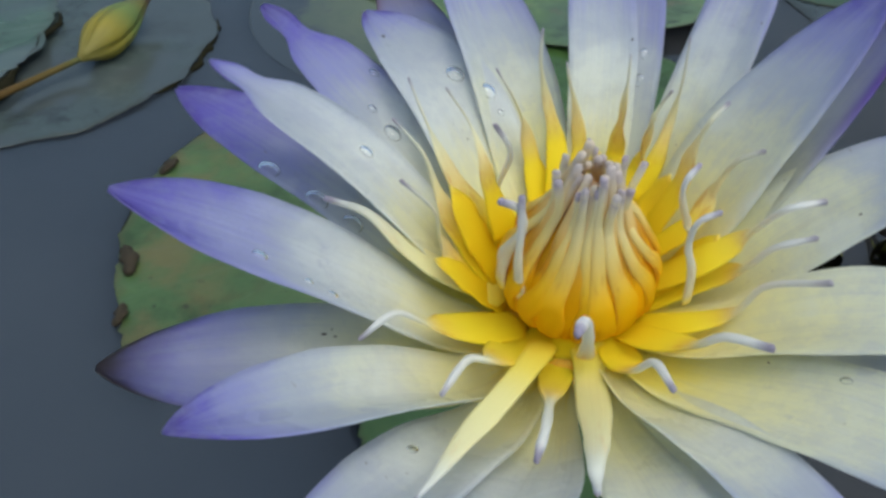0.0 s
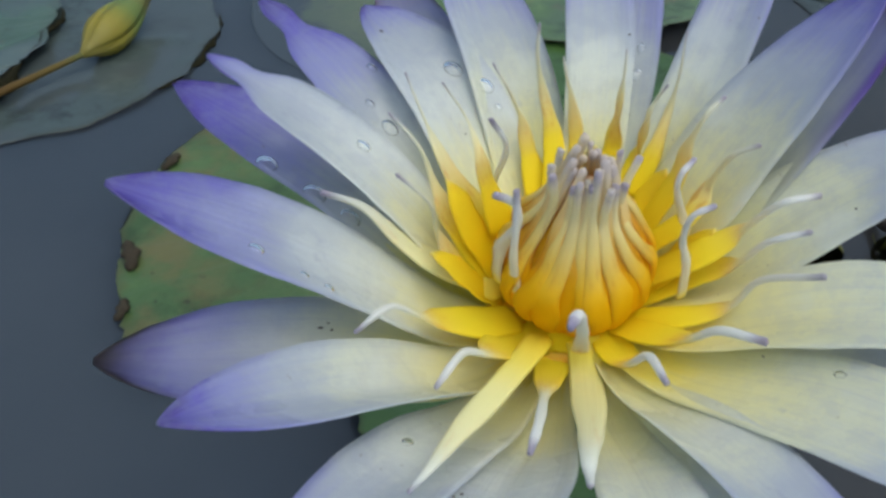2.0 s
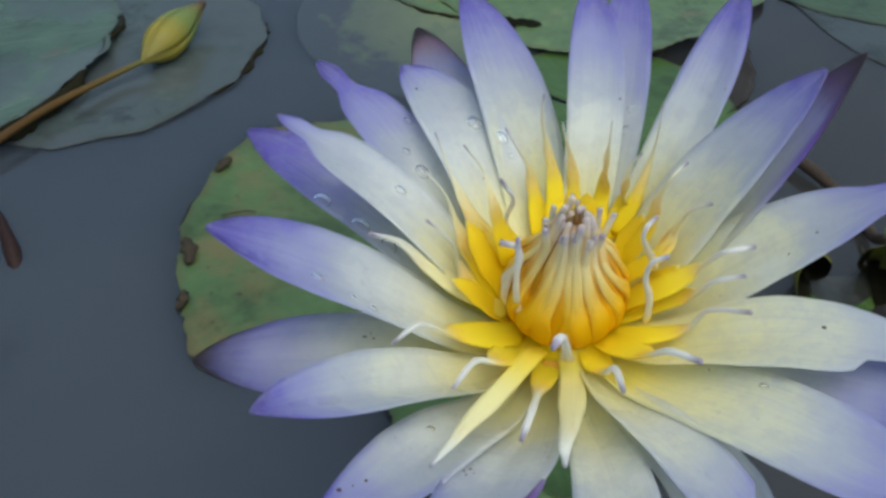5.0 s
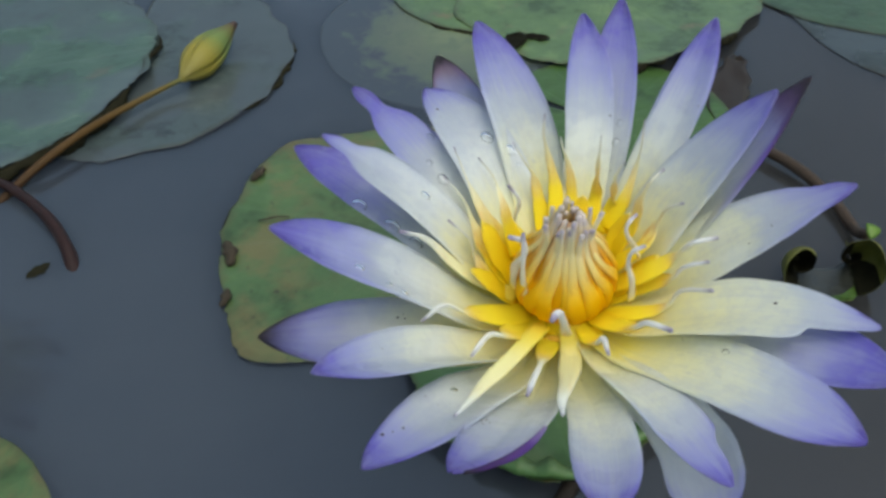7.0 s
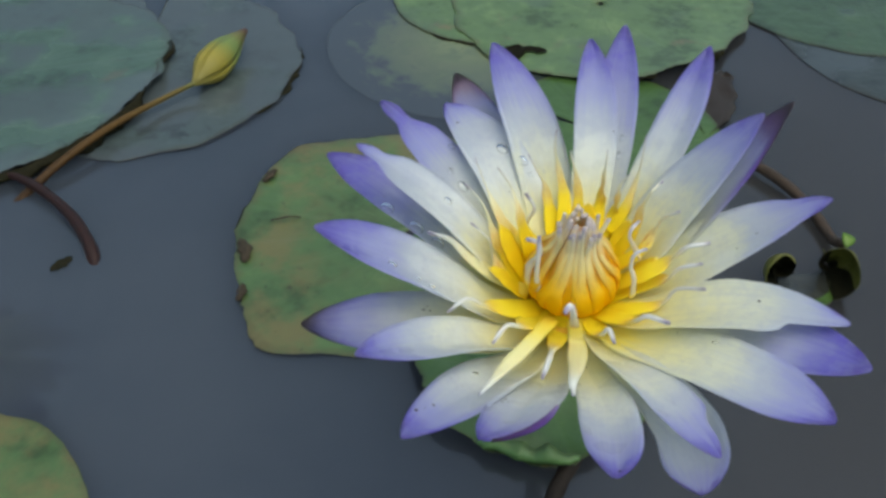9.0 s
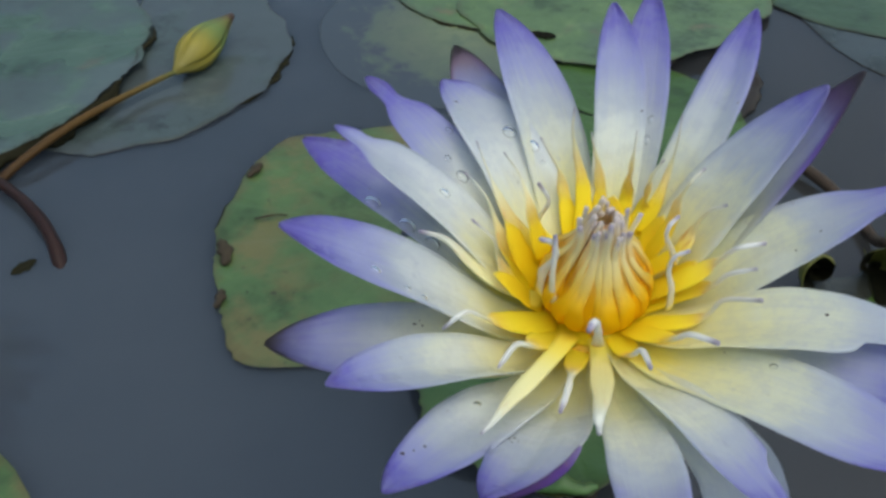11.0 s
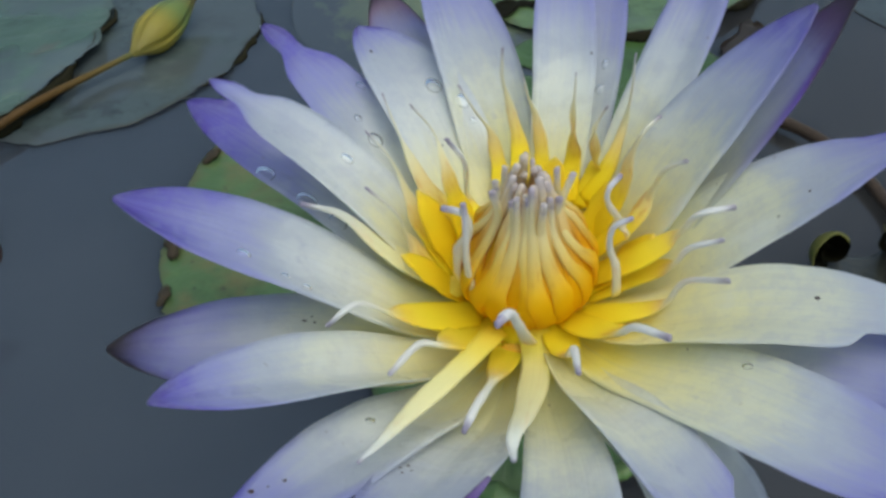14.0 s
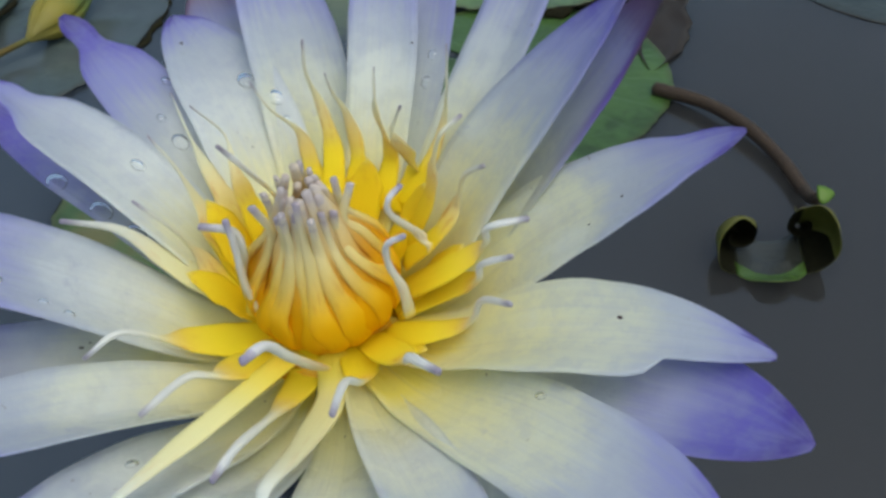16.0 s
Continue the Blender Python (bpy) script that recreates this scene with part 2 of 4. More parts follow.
STAMEN_BLADE = stamen_material("stamen_short_blade", [(0.0, (0.98, 0.72, 0.008)), (0.45, (0.98, 0.80, 0.03)), (0.8, (0.96, 0.82, 0.12)), (1.0, (0.92, 0.78, 0.22))], 0.5, 0.50, 0.2, 1.1)

m = Nodes("ovary")
OVARY = m.surface(m.ramp(m.noise(500.0, 3.0), [(0.3, (0.90, 0.46, 0.01)), (0.7, (0.94, 0.62, 0.05))]), 0.5, None, 0.4, 0.30)
m = Nodes("stigma")
STIGMA = m.surface(m.ramp(m.noise(400.0, 3.0), [(0.35, (0.72, 0.46, 0.26)), (0.65, (0.84, 0.64, 0.44))]), 0.5, None, 0.3, 0.3)


def pad_material(name, green, brown, amount, rough=0.30, film=0.0, spots=0.3):
    """A leaf's upper side: mottled green, brown patches towards its rim, dark spots, and a film of wet silt over parts
    of it, whose blue-grey also holds mirrored sky.
    """
    m = Nodes(name)
    u, s = m.uv()
    own = m.add("ShaderNodeObjectInfo").outputs["Random"]
    place = m.add("ShaderNodeVectorMath", i0=m.coord("Object"), i1=m.vec(m.maths("MULTIPLY", own, 5.0), m.maths("MULTIPLY", own, 3.0), 0.0)).outputs[0]
    big = m.noise(24.0, 4.0, place)
    small = m.noise(110.0, 5.0, place, 0.62)
    dark = tuple(c * 0.55 for c in green)
    col = m.ramp(m.maths("ADD", m.maths("MULTIPLY", big, 0.65), m.maths("MULTIPLY", small, 0.35)), [(0.36, dark), (0.50, green), (0.68, (green[0] * 1.45, green[1] * 1.35, green[2] * 1.3))])
    patch = m.maths("MULTIPLY", m.ramp(m.noise(34.0, 5.0, place, 0.65), [(0.66 - 0.22 * amount, (0, 0, 0)), (0.74 - 0.10 * amount, (1, 1, 1))]), m.ramp(s, [(0.35, (0.15,) * 3), (0.85, (1, 1, 1))]))
    col = m.mix(m.maths("MULTIPLY", patch, 0.75), col, (*brown, 1))
    spot = m.ramp(m.noise(150.0, 3.0, place, 0.6), [(0.64, (0, 0, 0)), (0.70, (1, 1, 1))])
    group = m.ramp(m.noise(28.0, 2.0, place), [(0.48, (0, 0, 0)), (0.58, (1, 1, 1))])
    col = m.mix(m.maths("MULTIPLY", m.maths("MULTIPLY", spot, group), spots), col, (0.030, 0.034, 0.022, 1))
    rim = m.ramp(m.maths("ADD", s, m.maths("MULTIPLY", m.maths("SUBTRACT", small, 0.5), 0.16)), [(0.95, (0, 0, 0)), (1.0, (1, 1, 1))])
    col = m.mix(m.maths("MULTIPLY", rim, 0.45), col, (brown[0] * 0.5, brown[1] * 0.5, brown[2] * 0.5, 1))
    wet = m.ramp(m.noise(13.0, 3.0, place, 0.5), [(0.60 - 0.22 * film, (0, 0, 0)), (0.68 - 0.20 * film, (1, 1, 1))])
    silt = m.maths("MULTIPLY", wet, min(1.0, film * 1.15))
    # blue-grey of the silt, with the sky's reflection put into it
    col = m.mix(m.maths("MULTIPLY", silt, 0.8), col, (0.068, 0.082, 0.090, 1))
    veins = m.add("ShaderNodeTexWave", Vector=m.vec(u, m.maths("MULTIPLY", s, 0.02)), Scale=5.5, Distortion=2.2, Detail=2.0).outputs[1]
    vein = m.maths("MULTIPLY", m.ramp(veins, [(0.0, (1, 1, 1)), (0.10, (0, 0, 0))]), m.maths("SUBTRACT", 1.0, silt))
    height = m.maths("ADD", m.maths("MULTIPLY", vein, -0.10), m.maths("MULTIPLY", m.noise(55.0, 4.0, place), m.maths("SUBTRACT", 1.0, m.maths("MULTIPLY", silt, 0.85))))
    col = m.mix(m.maths("MULTIPLY", vein, 0.05), col, (green[0] * 1.5, green[1] * 1.4, green[2] * 1.3, 1))
    gloss = m.maths("SUBTRACT", rough, m.maths("MULTIPLY", silt, rough * 0.6))
    return m.surface(col, gloss, m.bump(height, 0.35, 0.003), 0.5, 0.12, col)


PAD = pad_material("pad_green", (0.115, 0.19, 0.065), (0.15, 0.11, 0.06), 0.5)
PAD_MOTTLED = pad_material("pad_mottled", (0.070, 0.126, 0.048), (0.16, 0.13, 0.055), 1.15, 0.32, 0.0, 0.75)
PAD_DARK = pad_material("pad_dark_green", (0.055, 0.108, 0.030), (0.10, 0.09, 0.03), 0.1)
PAD_LIP = pad_material("pad_turned_margin", (0.10, 0.19, 0.055), (0.12, 0.12, 0.04), 0.15, 0.4)
PAD_GREY = pad_material("pad_wet", (0.064, 0.110, 0.080), (0.09, 0.08, 0.06), 0.2, 0.28, 0.75, 0.75)
PAD_WET = pad_material("pad_wet_olive", (0.064, 0.084, 0.084), (0.08, 0.075, 0.05), 0.2, 0.24, 0.85, 0.2)
PAD_PALE = pad_material("pad_pale", (0.098, 0.156, 0.064), (0.15, 0.13, 0.07), 0.35, 0.26, 0.30, 0.3)
PAD_FAR = pad_material("pad_far_green", (0.046, 0.082, 0.042), (0.07, 0.065, 0.04), 0.3, 0.34, 0.35, 0.3)
PAD_FAR_WET = pad_material("pad_far_wet", (0.036, 0.046, 0.046), (0.05, 0.045, 0.035), 0.2, 0.34, 0.6, 0.2)
m = Nodes("pad_silted")
_u, _s = m.uv()
_veil = m.ramp(m.maths("ADD", _s, m.maths("MULTIPLY", m.maths("SUBTRACT", m.noise(14.0, 4.0), 0.5), 0.9)), [(0.2, (0.95,) * 3), (0.5, (0.6,) * 3), (0.84, (0, 0, 0))])
PAD_MURK = m.surface(m.mix(_veil, (0.044, 0.053, 0.064, 1), m.ramp(m.noise(14.0, 3.0), [(0.35, (0.100, 0.125, 0.074)), (0.65, (0.140, 0.165, 0.085))])), 0.08, None, 0.5)
m = Nodes("brown_sheet")
BROWN_SHEET = m.surface(m.ramp(m.noise(60.0, 5.0, None, 0.65), [(0.35, (0.012, 0.008, 0.006)), (0.55, (0.028, 0.019, 0.012)), (0.72, (0.050, 0.036, 0.020))]), 0.35, None, 0.25)
m = Nodes("sunken_stalk")
SUNK = m.surface(m.ramp(m.noise(60.0, 4.0), [(0.35, (0.016, 0.012, 0.010)), (0.65, (0.030, 0.024, 0.020))]), 0.6, None, 0.08)
m = Nodes("pad_underside")
UNDER = m.surface(m.ramp(m.noise(40.0, 4.0), [(0.35, (0.030, 0.016, 0.012)), (0.65, (0.075, 0.038, 0.026))]), 0.5)

# so dark that it also carries the shade and reflection below bent margins
m = Nodes("pad_margin")
MARGIN = m.surface(m.ramp(m.noise(90.0, 4.0), [(0.35, (0.008, 0.008, 0.006)), (0.62, (0.022, 0.020, 0.010)), (0.76, (0.07, 0.06, 0.03))]), 0.7, None, 0.04)

m = Nodes("withered_margin")
WITHERED = m.surface(m.ramp(m.noise(120.0, 4.0), [(0.35, (0.022, 0.016, 0.012)), (0.55, (0.050, 0.036, 0.024)), (0.70, (0.085, 0.085, 0.04))]), 0.6, m.bump(m.noise(200.0, 3.0), 0.4, 0.001), 0.2)

# near black that puts the shade of hollows into the colour
m = Nodes("hollow_shade")
HOLLOW_SHADE = m.surface(m.ramp(m.noise(60.0, 4.0), [(0.35, (0.004, 0.005, 0.003)), (0.65, (0.014, 0.012, 0.006))]), 0.6, None, 0.03)
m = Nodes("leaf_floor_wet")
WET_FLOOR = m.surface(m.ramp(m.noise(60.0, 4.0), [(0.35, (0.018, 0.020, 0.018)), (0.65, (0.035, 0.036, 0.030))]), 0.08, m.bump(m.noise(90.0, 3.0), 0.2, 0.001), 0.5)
m = Nodes("young_leaf")
YOUNG = m.surface(m.ramp(m.noise(70.0, 4.0), [(0.35, (0.050, 0.066, 0.008)), (0.5, (0.105, 0.105, 0.018)), (0.68, (0.20, 0.16, 0.045))]), 0.4, m.bump(m.noise(150.0, 3.0), 0.3, 0.001), 0.3, 0.12)
m = Nodes("young_leaf_inside")
YOUNG_IN = m.surface(m.ramp(m.noise(60.0, 4.0), [(0.35, (0.030, 0.060, 0.012)), (0.65, (0.075, 0.14, 0.03))]), 0.22, m.bump(m.noise(120.0, 3.0), 0.3, 0.001), 0.5, 0.1)

m = Nodes("leaf_tip_green")
LEAF_TIP = m.surface(m.ramp(m.noise(90.0, 3.0), [(0.35, (0.08, 0.16, 0.012)), (0.65, (0.14, 0.24, 0.03))]), 0.4, None, 0.4, 0.2)

m = Nodes("stalk_brown")
STALK = m.surface(m.ramp(m.noise(70.0, 4.0), [(0.3, (0.008, 0.004, 0.004)), (0.55, (0.024, 0.009, 0.008)), (0.78, (0.06, 0.032, 0.018))]), 0.35, m.bump(m.noise(300.0, 3.0), 0.3, 0.0008), 0.2)
m = Nodes("stalk_brown")
STALK_BROWN = m.surface(m.ramp(m.noise(70.0, 4.0), [(0.3, (0.020, 0.013, 0.010)), (0.55, (0.055, 0.036, 0.024)), (0.78, (0.10, 0.068, 0.040))]), 0.4, m.bump(m.noise(300.0, 3.0), 0.3, 0.0008), 0.2)
m = Nodes("stalk_ochre")
_u, _s = m.uv()
STALK_OCHRE = m.surface(m.mix(m.maths("MULTIPLY", m.noise(120.0, 3.0), 0.5), m.ramp(_s, [(0.0, (0.045, 0.022, 0.010)), (0.45, (0.105, 0.058, 0.016)), (0.8, (0.14, 0.105, 0.03)), (1.0, (0.15, 0.16, 0.05))]), (0.07, 0.04, 0.018, 1)), 0.45, m.bump(m.noise(300.0, 3.0), 0.25, 0.0008), 0.15, 0.1)
m = Nodes("bud_skin")
_u, _s = m.uv()
_b = m.ramp(m.maths("ADD", _s, m.maths("MULTIPLY", m.maths("SUBTRACT", m.noise(90.0, 3.0), 0.5), 0.35)), [(0.0, (0.24, 0.21, 0.05)), (0.30, (0.27, 0.23, 0.03)), (0.62, (0.14, 0.21, 0.055)), (0.84, (0.13, 0.13, 0.035)), (0.95, (0.06, 0.028, 0.022))])
BUD = m.surface(m.mix(m.ramp(m.noise(130.0, 5.0, None, 0.65), [(0.50, (0, 0, 0)), (0.66, (0.8,) * 3)]), _b, (0.17, 0.075, 0.025, 1)), 0.42, m.bump(m.noise(1.0, 2.0, m.vec(m.maths("MULTIPLY", _u, 30.0), _s)), 0.3, 0.001), 0.35, 0.1)

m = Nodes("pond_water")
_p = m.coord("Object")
# the dimmer reflection on the right is put into the colour as brown clouds: a near one, and more of them farther off
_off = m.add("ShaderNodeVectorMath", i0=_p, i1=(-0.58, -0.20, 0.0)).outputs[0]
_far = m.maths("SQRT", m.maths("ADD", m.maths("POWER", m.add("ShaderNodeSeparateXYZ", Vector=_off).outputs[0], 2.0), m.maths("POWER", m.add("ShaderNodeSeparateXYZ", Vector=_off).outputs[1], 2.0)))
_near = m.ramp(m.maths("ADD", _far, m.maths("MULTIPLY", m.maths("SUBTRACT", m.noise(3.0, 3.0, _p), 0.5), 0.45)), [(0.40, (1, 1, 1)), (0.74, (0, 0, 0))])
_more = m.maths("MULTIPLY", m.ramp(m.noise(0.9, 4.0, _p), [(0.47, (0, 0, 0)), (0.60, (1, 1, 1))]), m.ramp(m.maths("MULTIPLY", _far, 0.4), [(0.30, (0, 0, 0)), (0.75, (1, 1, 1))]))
_dimmer = m.maths("MAXIMUM", _near, _more)
_murk = m.mix(_dimmer, m.ramp(m.noise(6.0, 4.0, _p), [(0.3, (0.037, 0.046, 0.061)), (0.7, (0.046, 0.055, 0.070))]), (0.031, 0.030, 0.030, 1))
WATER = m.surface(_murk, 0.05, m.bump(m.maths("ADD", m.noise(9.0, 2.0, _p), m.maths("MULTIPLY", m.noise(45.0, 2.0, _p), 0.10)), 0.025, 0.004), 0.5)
_bsdf = m.tree.nodes["Principled BSDF"]
_bsdf.subsurface_method = "BURLEY"
_bsdf.inputs["Subsurface Weight"].default_value = 0.9
_bsdf.inputs["Subsurface Radius"].default_value = (1.0, 1.0, 1.0)
_bsdf.inputs["Subsurface Scale"].default_value = 0.05
m = Nodes("violet_edge")
_u, _s = m.uv()
VIOLET_EDGE = m.surface(m.ramp(_s, [(0.0, (0.20, 0.15, 0.34)), (0.4, (0.075, 0.030, 0.19)), (0.85, (0.04, 0.015, 0.09)), (1.0, (0.015, 0.008, 0.02))]), 0.45, None, 0.3, 0.1)
m = Nodes("brown_blemish")
BLEMISH = m.surface(m.ramp(m.noise(900.0, 2.0), [(0.35, (0.022, 0.014, 0.018)), (0.65, (0.075, 0.042, 0.042))]), 0.6)
m = Nodes("water_drop")
DROP = m.surface((0.97, 0.98, 1.0, 1), 0.02, None, 0.5)
_bsdf = DROP.node_tree.nodes["Principled BSDF"]
_bsdf.inputs["Transmission Weight"].default_value, _bsdf.inputs["IOR"].default_value = 1.0, 1.33


# ---- building helpers ----
def thing(name, base, label, category, group="", kind=""):
    """An Empty at its base (cm), which parents the parts of one thing."""
    ob = new(name)
    ob.empty_display_size = 0.01
    ob.location = Vector(base) * CM
    return tagged(ob, label, category, group, kind)


def root_of(ob):
    while ob.parent:
        ob = ob.parent
    return ob


def part(name, geometry, material, parent=None, label=""):
    """One mesh from (vertices in cm, faces, uvs per vertex), under a thing or a part."""
    verts, faces, uvs = geometry
    off = root_of(parent).location if parent else Vector((0, 0, 0))
    mesh = bpy.data.meshes.new(name)
    mesh.from_pydata([Vector(v) * CM - off for v in verts], [], faces)
    mats = material if isinstance(material, (list, tuple)) else [material]
    for mat in mats:
        mesh.materials.append(mat)
    if uvs:
        layer = mesh.uv_layers.new(name="UVMap")
        for loop in mesh.loops:
            layer.data[loop.index].uv = uvs[loop.vertex_index]
    mesh.polygons.foreach_set("use_smooth", [True] * len(mesh.polygons))
    mesh.update()
    ob = new(name, mesh)
    ob.parent = parent
    return tagged(ob, label) if label else ob


def shell(points, uvs, thick):
    """A closed sheet of the given thickness from a grid of points (rows of equal length)."""
    nu, nv = len(points), len(points[0])
    norm = [[None] * nv for _ in range(nu)]
    for i in range(nu):
        for j in range(nv):
            a = points[min(i + 1, nu - 1)][j] - points[max(i - 1, 0)][j]
            b = points[i][min(j + 1, nv - 1)] - points[i][max(j - 1, 0)]
            n = a.cross(b)
            if n.length < 1e-7:
                n = norm[i - 1][j] if i and norm[i - 1][j] else Vector((0, 0, 1))
            norm[i][j] = n.normalized()
    verts, vuv = [], []
    for side in (0.5, -0.5):
        for i in range(nu):
            for j in range(nv):
                rim = min(j, nv - 1 - j, nu - 1 - i)
                verts.append(points[i][j] + norm[i][j] * side * thick * (0.25 if rim == 0 else (0.8 if rim == 1 else 1.0)))
                vuv.append(uvs[i][j])
    at = lambda k, i, j: k * nu * nv + i * nv + j
    faces = []
    for i in range(nu - 1):
        for j in range(nv - 1):
            faces.append((at(0, i, j), at(0, i + 1, j), at(0, i + 1, j + 1), at(0, i, j + 1)))
            faces.append((at(1, i, j), at(1, i, j + 1), at(1, i + 1, j + 1), at(1, i + 1, j)))
    rim = [(0, j) for j in range(nv)] + [(i, nv - 1) for i in range(1, nu)] + [(nu - 1, j) for j in range(nv - 2, -1, -1)] + [(i, 0) for i in range(nu - 2, 0, -1)]
    for (a, b), (c, d) in zip(rim, rim[1:] + rim[:1]):
        faces.append((at(0, a, b), at(0, c, d), at(1, c, d), at(1, a, b)))
    return verts, faces, vuv


def spline(points, n):
    """n + 1 places along a smooth curve through the points."""
    p = [Vector(q) for q in points]
    p = [p[0] * 2 - p[1], *p, p[-1] * 2 - p[-2]]
    out = []
    segs = len(p) - 3
    for k in range(n + 1):
        x = k / n * segs
        i = min(int(x), segs - 1)
        t = x - i
        a, b, c, d = p[i:i + 4]
        out.append(0.5 * (2 * b + (c - a) * t + (2 * a - 5 * b + 4 * c - d) * t * t + (3 * b - a - 3 * c + d) * t ** 3))
    return out


def tube(line, half_width, half_thick, flat, s0=0.0, s1=1.0, sides=10, caps=(0.6, 0.6)):
    """A stalk of elliptical section along a line; flat is the direction of its thickness."""
    n = len(line)
    verts, uvs, faces = [], [], []
    for i, c in enumerate(line):
        t = (line[min(i + 1, n - 1)] - line[max(i - 1, 0)]).normalized()
        side = t.cross(Vector(flat)).normalized()
        up = side.cross(t)
        s = i / (n - 1)
        w, h = half_width(s), half_thick(s)
        for k in range(sides):
            a = 2 * math.pi * k / sides
            verts.append(c + side * w * math.cos(a) + up * h * math.sin(a))
            uvs.append((k / sides, s0 + (s1 - s0) * s))
    for i in range(n - 1):
        for k in range(sides):
            a, b = i * sides + k, i * sides + (k + 1) % sides
            faces.append((a, b, b + sides, a + sides))
    for i, c in ((0, line[0]), (n - 1, line[-1])):
        if caps[0 if i == 0 else 1] is None:
            continue
        t = (line[1] - line[0]) if i == 0 else (line[-2] - line[-1])
        verts.append(c - t.normalized() * half_width(i / (n - 1)) * (caps[0] if i == 0 else caps[1]))
        uvs.append((0.5, s0 if i == 0 else s1))
        for k in range(sides):
            a, b = i * sides + k, i * sides + (k + 1) % sides
            faces.append((len(verts) - 1, b, a) if i == 0 else (len(verts) - 1, a, b))
    return verts, faces, uvs


def ease(a, b, x):
    x = max(0.0, min(1.0, (x - a) / (b - a)))
    return x * x * (3 - 2 * x)


# ---- the pond ----
def pond():
    ring = [0.0, 20, 40, 60, 90, 140, 220, 400, 900, 3000, 12000, 60000, 300000]
    verts, faces, n = [(0, 0, 0)], [], 48
    for r in ring[1:]:
        verts += [(r * math.cos(2 * math.pi * k / n), r * math.sin(2 * math.pi * k / n), 0) for k in range(n)]
    for k in range(n):
        faces.append((0, 1 + k, 1 + (k + 1) % n))
    for i in range(len(ring) - 2):
        for k in range(n):
            a, b = 1 + i * n + k, 1 + i * n + (k + 1) % n
            faces.append((a, a + n, b + n, b))
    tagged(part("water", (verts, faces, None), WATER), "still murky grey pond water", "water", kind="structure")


pond()


def lily_pad(x, y, r, material, label, notch=0.0, gap=5.0, z=0.05, lift=0.0, lift_at=0.0, lift_span=2.0, ripple=0.12, teeth=0.012, seed=0.0, wobble=0.05, lobes=(), folds=(), lips=(), veins=9, under=None, low=0.03):
    """A floating leaf: a round, slit sheet with a wavy rim; lobes (degrees, spread, share) push its outline out, folds
    (from, to, out, down) bend its margin under, as a dark strip that also stands for its shade and mirror image.
    """
    root = thing("lily_pad", (x, y, 0), label, "lily pad", "floating leaves")
    nr, nt = 16, 200
    g = radians(gap)

    def place(rho, th, corner=99.0):
        wob = 1 + wobble * noise.noise((math.cos(th) * 1.6 + seed, math.sin(th) * 1.6, seed)) + teeth * (rho ** 6) * (noise.noise((th * 5, seed, 3)) + 0.5 * abs(noise.noise((th * 15, seed, 7))) + 0.4 * noise.noise((th * 31, seed, 9)))
        for at, spread, share in lobes:
            off = (math.degrees(th) - at + 180) % 360 - 180
            wob += share * rho * math.exp(-(off / spread) ** 2)
        rr = r * rho * wob * (1 - 0.10 * rho * math.exp(-corner / 3.0))
        px, py = x + rr * math.cos(th), y + rr * math.sin(th)
        up = lift * (rho ** 4) * max(0.0, math.cos(th - radians(lift_at))) ** lift_span
        wave = ripple * rho ** 2 * (noise.noise((px * 0.22 + seed, py * 0.22, 1.0)) + 0.6 * noise.noise((px * 0.6, py * 0.6, seed)) + 0.6)
        return Vector((px, py, max(low, z + up + wave)))

    pts, uvs = [], []
    for i in range(nr + 1):
        rho = 0.03 + 0.97 * i / (nr - 1) if i < nr - 1 else (0.993 if i < nr else 1.0)
        row, ruv = [], []
        for j in range(nt + 1):
            w = j / nt
            th = radians(notch) + g * (0.35 + 0.65 * rho) + (2 * math.pi - 2 * g * (0.35 + 0.65 * rho)) * w
            row.append(place(rho, th, min(w, 1 - w) * nt))
            ruv.append((w, rho))
        pts.append(row)
        uvs.append(ruv)
    ob = part("blade", shell(pts, uvs, 0.022), [material, under or UNDER], root)
    for poly in ob.data.polygons:
        if poly.normal.z < -0.15 or poly.index >= 2 * nr * nt:
            poly.material_index = 1
    for k in range(veins):
        th = radians(notch) + g + (2 * math.pi - 2 * g) * (k + 0.5 + 0.25 * noise.noise((k * 1.7, seed, 5.0))) / veins
        line = [place(0.04 + 0.80 * i / 14, th + 0.05 * noise.noise((i * 0.4, k, seed))) + Vector((0, 0, 0.008)) for i in range(15)]
        part("vein", tube(line, lambda s: 0.040 * (1 - 0.8 * s), lambda s: 0.007 * (1 - 0.6 * s), (0, 0, 1), 0.1, 0.6, sides=6), material, root)
    for a0, a1, out, down in folds:
        rows, ruvs = [], []
        n = max(12, int(abs(a1 - a0) * 1.2))
        for i in range(n + 1):
            th = radians(a0 + (a1 - a0) * i / n)
            size = max(0.0, math.sin(math.pi * i / n)) ** 0.5 * (0.75 + 0.6 * noise.noise((th * 9, seed, 2.0)) + 0.25 / (1 + 2 * down) * noise.noise((th * 30, seed, 4.0)))
            p, o = place(0.995, th), Vector((math.cos(th), math.sin(th), 0))
            rows.append([p + o * out * size * math.sin(0.5 * math.pi * v) - Vector((0, 0, min(down * size, p.z - 0.02) * (v ** 1.3) + 0.012)) for v in (0.0, 0.25, 0.5, 0.75, 1.0)])
            ruvs.append([(i / n, v) for v in (0.0, 0.25, 0.5, 0.75, 1.0)])
        part("margin_and_shade", shell(rows, ruvs, 0.03), MARGIN, root, "dark jagged margin bent under, with its shade and reflection")
